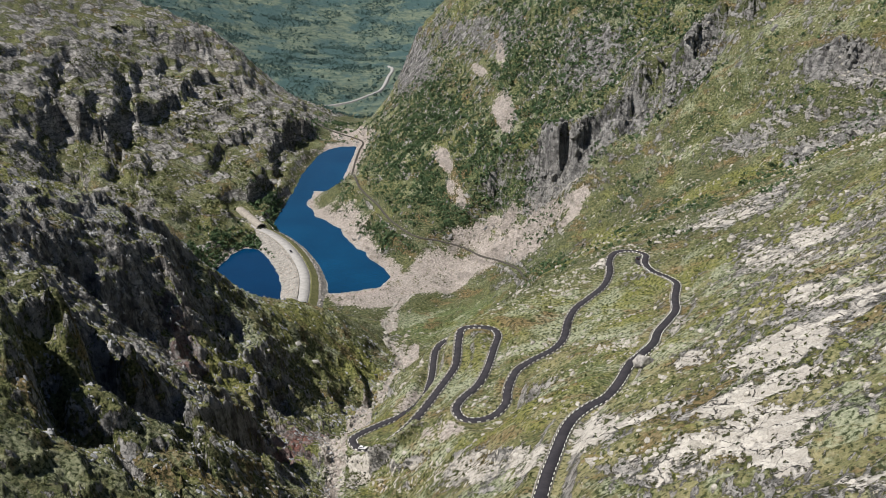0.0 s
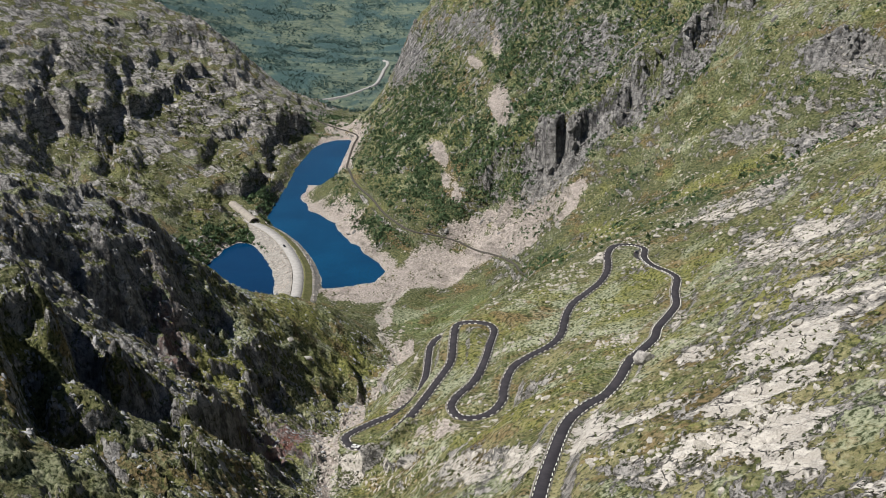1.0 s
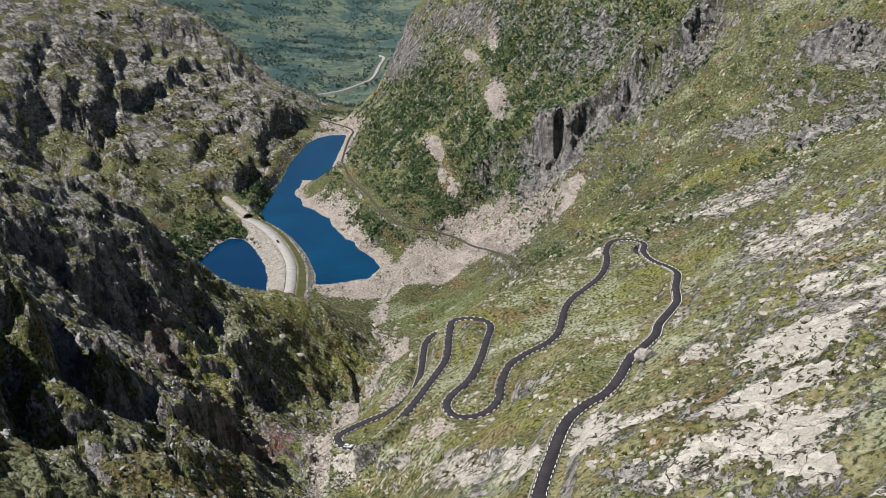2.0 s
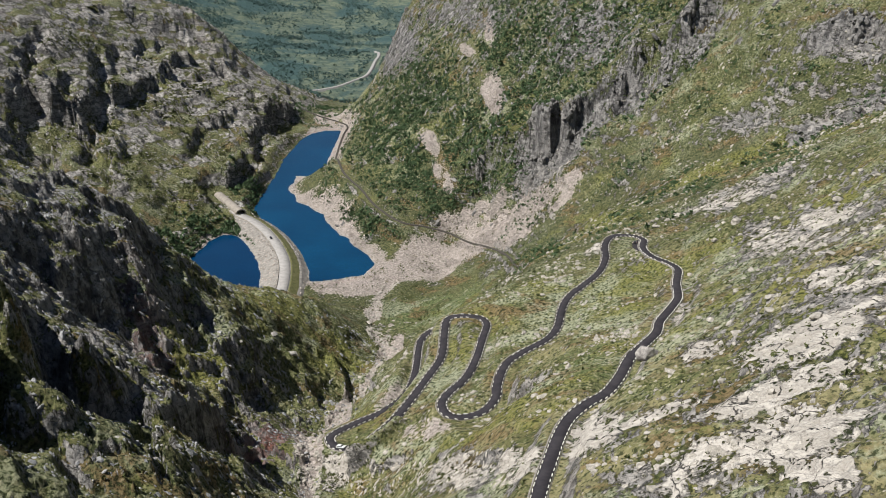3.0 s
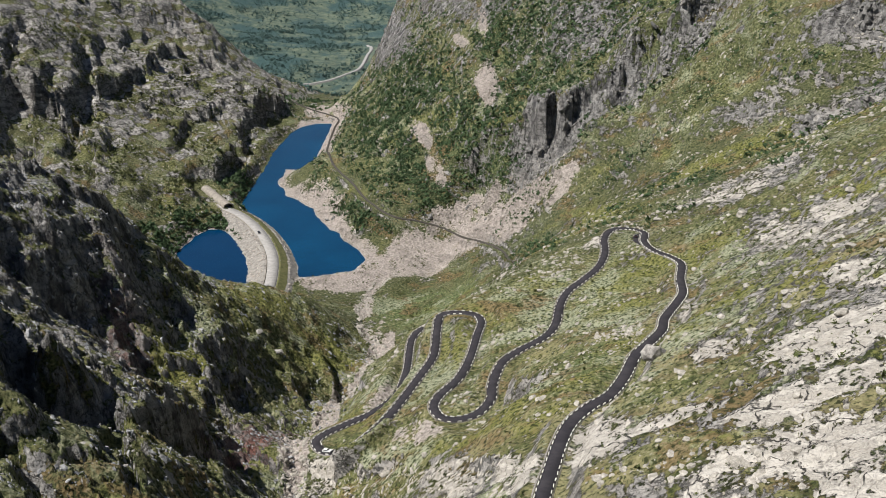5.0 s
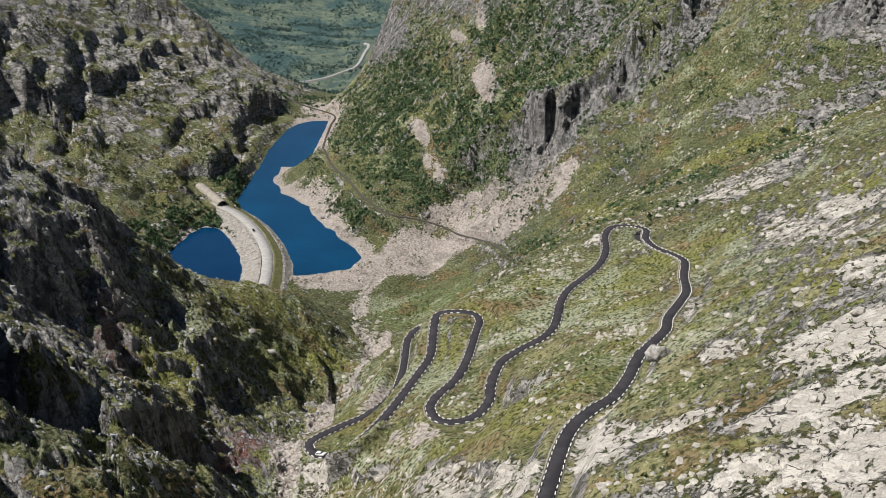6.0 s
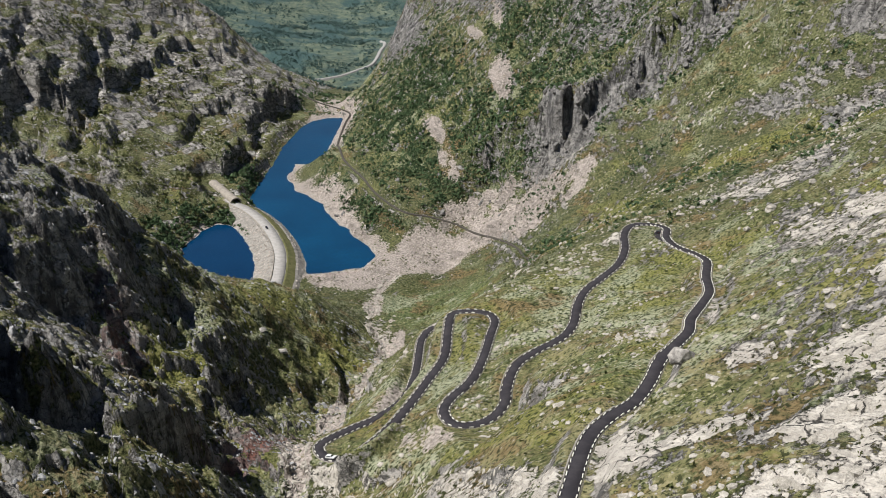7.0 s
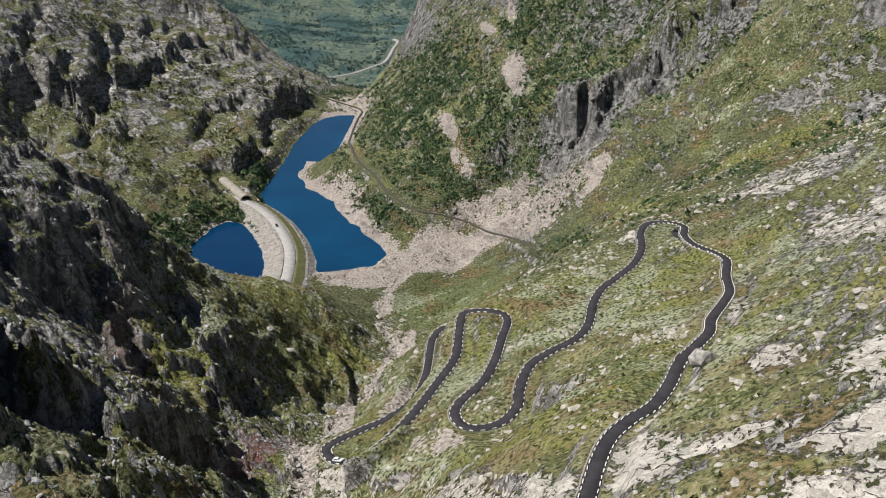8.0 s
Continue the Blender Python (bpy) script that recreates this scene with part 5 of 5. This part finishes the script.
def wheel_mesh(name, r, w, mat):
    bm = bmesh.new()
    bmesh.ops.create_cone(bm, cap_ends=True, segments=20, radius1=r, radius2=r, depth=w, matrix=Matrix.Rotation(radians(90), 4, "Y"))
    bmesh.ops.bevel(bm, geom=[e for e in bm.edges if len(e.link_faces) == 2 and e.calc_face_angle() > 1], offset=0.04, segments=2, affect="EDGES")
    me = bpy.data.meshes.new(name)
    bm.to_mesh(me)
    me.materials.append(mat)
    return me


def car(m, paint, label):
    base = new("car")
    part("body", slab_mesh("body", [(-2.15, 0.35), (2.1, 0.35), (2.2, 0.6), (2.1, 0.82), (1.1, 0.98), (-2.1, 1.02), (-2.22, 0.7)], 0.9, paint, 0.93), base)
    cabin = part("cabin", slab_mesh("cabin", [(-2.0, 0.98), (1.05, 0.96), (0.35, 1.48), (-1.6, 1.52)], 0.82, paint, 0.82), base)
    part("windscreen", mesh_from("windscreen", [(-0.66, 1.02, 1.03), (0.66, 1.02, 1.03), (0.6, 0.48, 1.43), (-0.6, 0.48, 1.43)], [(0, 1, 2, 3)], GLASS), cabin, "dark windscreen")
    part("rear_window", mesh_from("rear_window", [(0.62, -2.0, 1.08), (-0.62, -2.0, 1.08), (-0.56, -1.72, 1.44), (0.56, -1.72, 1.44)], [(0, 1, 2, 3)], GLASS), cabin, "dark rear window")
    for s in (-1, 1):
        part("side_window", mesh_from("side_window", [(s * 0.835, -1.7, 1.08), (s * 0.835, 0.75, 1.06), (s * 0.735, 0.3, 1.42), (s * 0.735, -1.5, 1.44)], [(0, 1, 2, 3)][::1], GLASS), cabin, "dark side window")
        part("headlight", slab_mesh("headlight", [(2.08, 0.62), (2.22, 0.62), (2.14, 0.78), (2.0, 0.78)], 0.16, LAMP), base, "clear headlight").location = (0.62 * s, 0, 0)
        part("tail_light", slab_mesh("tail_light", [(-2.25, 0.72), (-2.1, 0.72), (-2.1, 0.92), (-2.2, 0.92)], 0.13, TAIL), base, "red tail light").location = (0.66 * s, 0, 0)
        for y in (-1.32, 1.32):
            w = part("wheel", wheel_mesh("wheel", 0.33, 0.22, TYRE), base, "black tyre")
            w.location = (0.84 * s, y, 0.33)
            part("rim", wheel_mesh("rim", 0.2, 0.24, RIM), w, "silver rim")
    base.matrix_basis = m
    return tagged(base, label, "car")


def on_line(line, x, y, lift, back=False, shift=0.0):
    """A pose on a road's line at the point nearest to (x, y), facing along it."""
    i = int(np.argmin((line[:, 0] - x) ** 2 + (line[:, 1] - y) ** 2))
    a, b = line[max(i - 1, 0)], line[min(i + 1, len(line) - 1)]
    rise = math.degrees(math.atan2(b[2] - a[2], math.hypot(b[0] - a[0], b[1] - a[1])))
    turn = math.degrees(math.atan2(b[1] - a[1], b[0] - a[0])) - 90
    m = pose(*line[i][:2], line[i][2] + lift, 0, 0, turn) @ pose(shift, 0, 0, rise)
    return m @ pose(0, 0, 0, 0, 0, 180) if back else m


car(on_line(ROAD, -49, 375, 0.06, True), plain("white_paint", (0.75, 0.75, 0.74), 0.25), "small white car driving round the lower hairpin bend")
car(on_line(CREST, -163, 857, 0.38, False, 1.6), plain("black_paint", (0.02, 0.02, 0.022), 0.25), "small black car driving on the causeway road")


car(on_line(ROAD, 113, 521, 0.05, False, -4.6), plain("grey_paint", (0.03, 0.03, 0.033), 0.3), "dark car parked in the passing place of the upper hairpin")


# ---- road in the far valley ----
v, f = ribbon(np.concatenate([FAR_ROAD, np.zeros((len(FAR_ROAD), 1))], 1), (-8.0, -2.8, 0, 2.8, 8.0), (0,) * 5)
mid = ground(FAR_ROAD[:, 0], FAR_ROAD[:, 1])[0]
mid = np.convolve(np.pad(mid, 5, mode="edge"), np.ones(11) / 11, "valid")
v[:, 2] = np.maximum(np.tile(mid, 5), ground(v[:, 0], v[:, 1])[0] - 1.0) + np.repeat([-4.0, 2.0, 2.2, 2.0, -4.0], len(FAR_ROAD))
tagged(new("valley_road", mesh_from("valley_road", v, f, LANE)), "pale road winding through the far valley", "road", kind="structure")
hill_wood = lambda x, y: clear(x, y) * smooth(fractal(x, y, 45, 5, 281), 0.05, 0.35) * smooth(x + 0.2 * y, 170, 210)
scrub("hill_bushes", spread(1800, (40, 540, 330, 860), hill_wood, 91), 0.8, 2.6, LEAF, "dark green dwarf bushes on the upper slope", 93, 8)

# rubble on the causeway's banks
g = np.random.default_rng(95)
pieces = []
tangent = np.gradient(crest, axis=0)
tangent /= np.linalg.norm(tangent, axis=1)[:, None]
for _ in range(600):
    i = g.integers(8, len(crest) - 4)
    o = g.uniform(-22, -6.5) if g.random() < 0.75 else g.uniform(13, 20)
    h = 8 + (np.interp(o, (-26, -21, -17, -13, -9.5, -7.5), (-10.2, -7.6, -5.4, -3.2, -1.4, -0.2)) if o < 0 else np.interp(o, (12.6, 14.5, 18, 24), (-3.3, -4.0, -6.6, -10.5)))
    q = crest[i] + np.array([-tangent[i, 1], tangent[i, 0]]) * o
    size = 0.35 + 0.9 * g.random() ** 2
    pieces.append((stone_piece(g, size) + np.array([q[0], q[1], h]), STONE_FACES))
tagged(part("bank_rubble", joined("bank_rubble", pieces, PINK), causeway, "loose pale rubble on the bank"), kind="stuff")
sill_at = lambda x, y: clear(x, y) * (0.15 + smooth(fractal(x, y, 24, 3, 291), -0.1, 0.25)) * (near_line(x, y, TRAIL, 10.0)[0] > 4)
scrub("sill_bushes", spread(420, (-235, 1285, -140, 1560), sill_at, 97), 1.4, 4.0, LEAF, "dark birch bushes at the lake outlet", 99, 9)
outcrops("sill_rocks", spread(260, (-235, 1285, -130, 1560), sill_at, 101), (0.6, -0.6, -0.2), 0.8, 3.2, (1.6, 1.0, 0.7), DOME, "grey rocks at the lake outlet", 103, 0.2, 0.4)
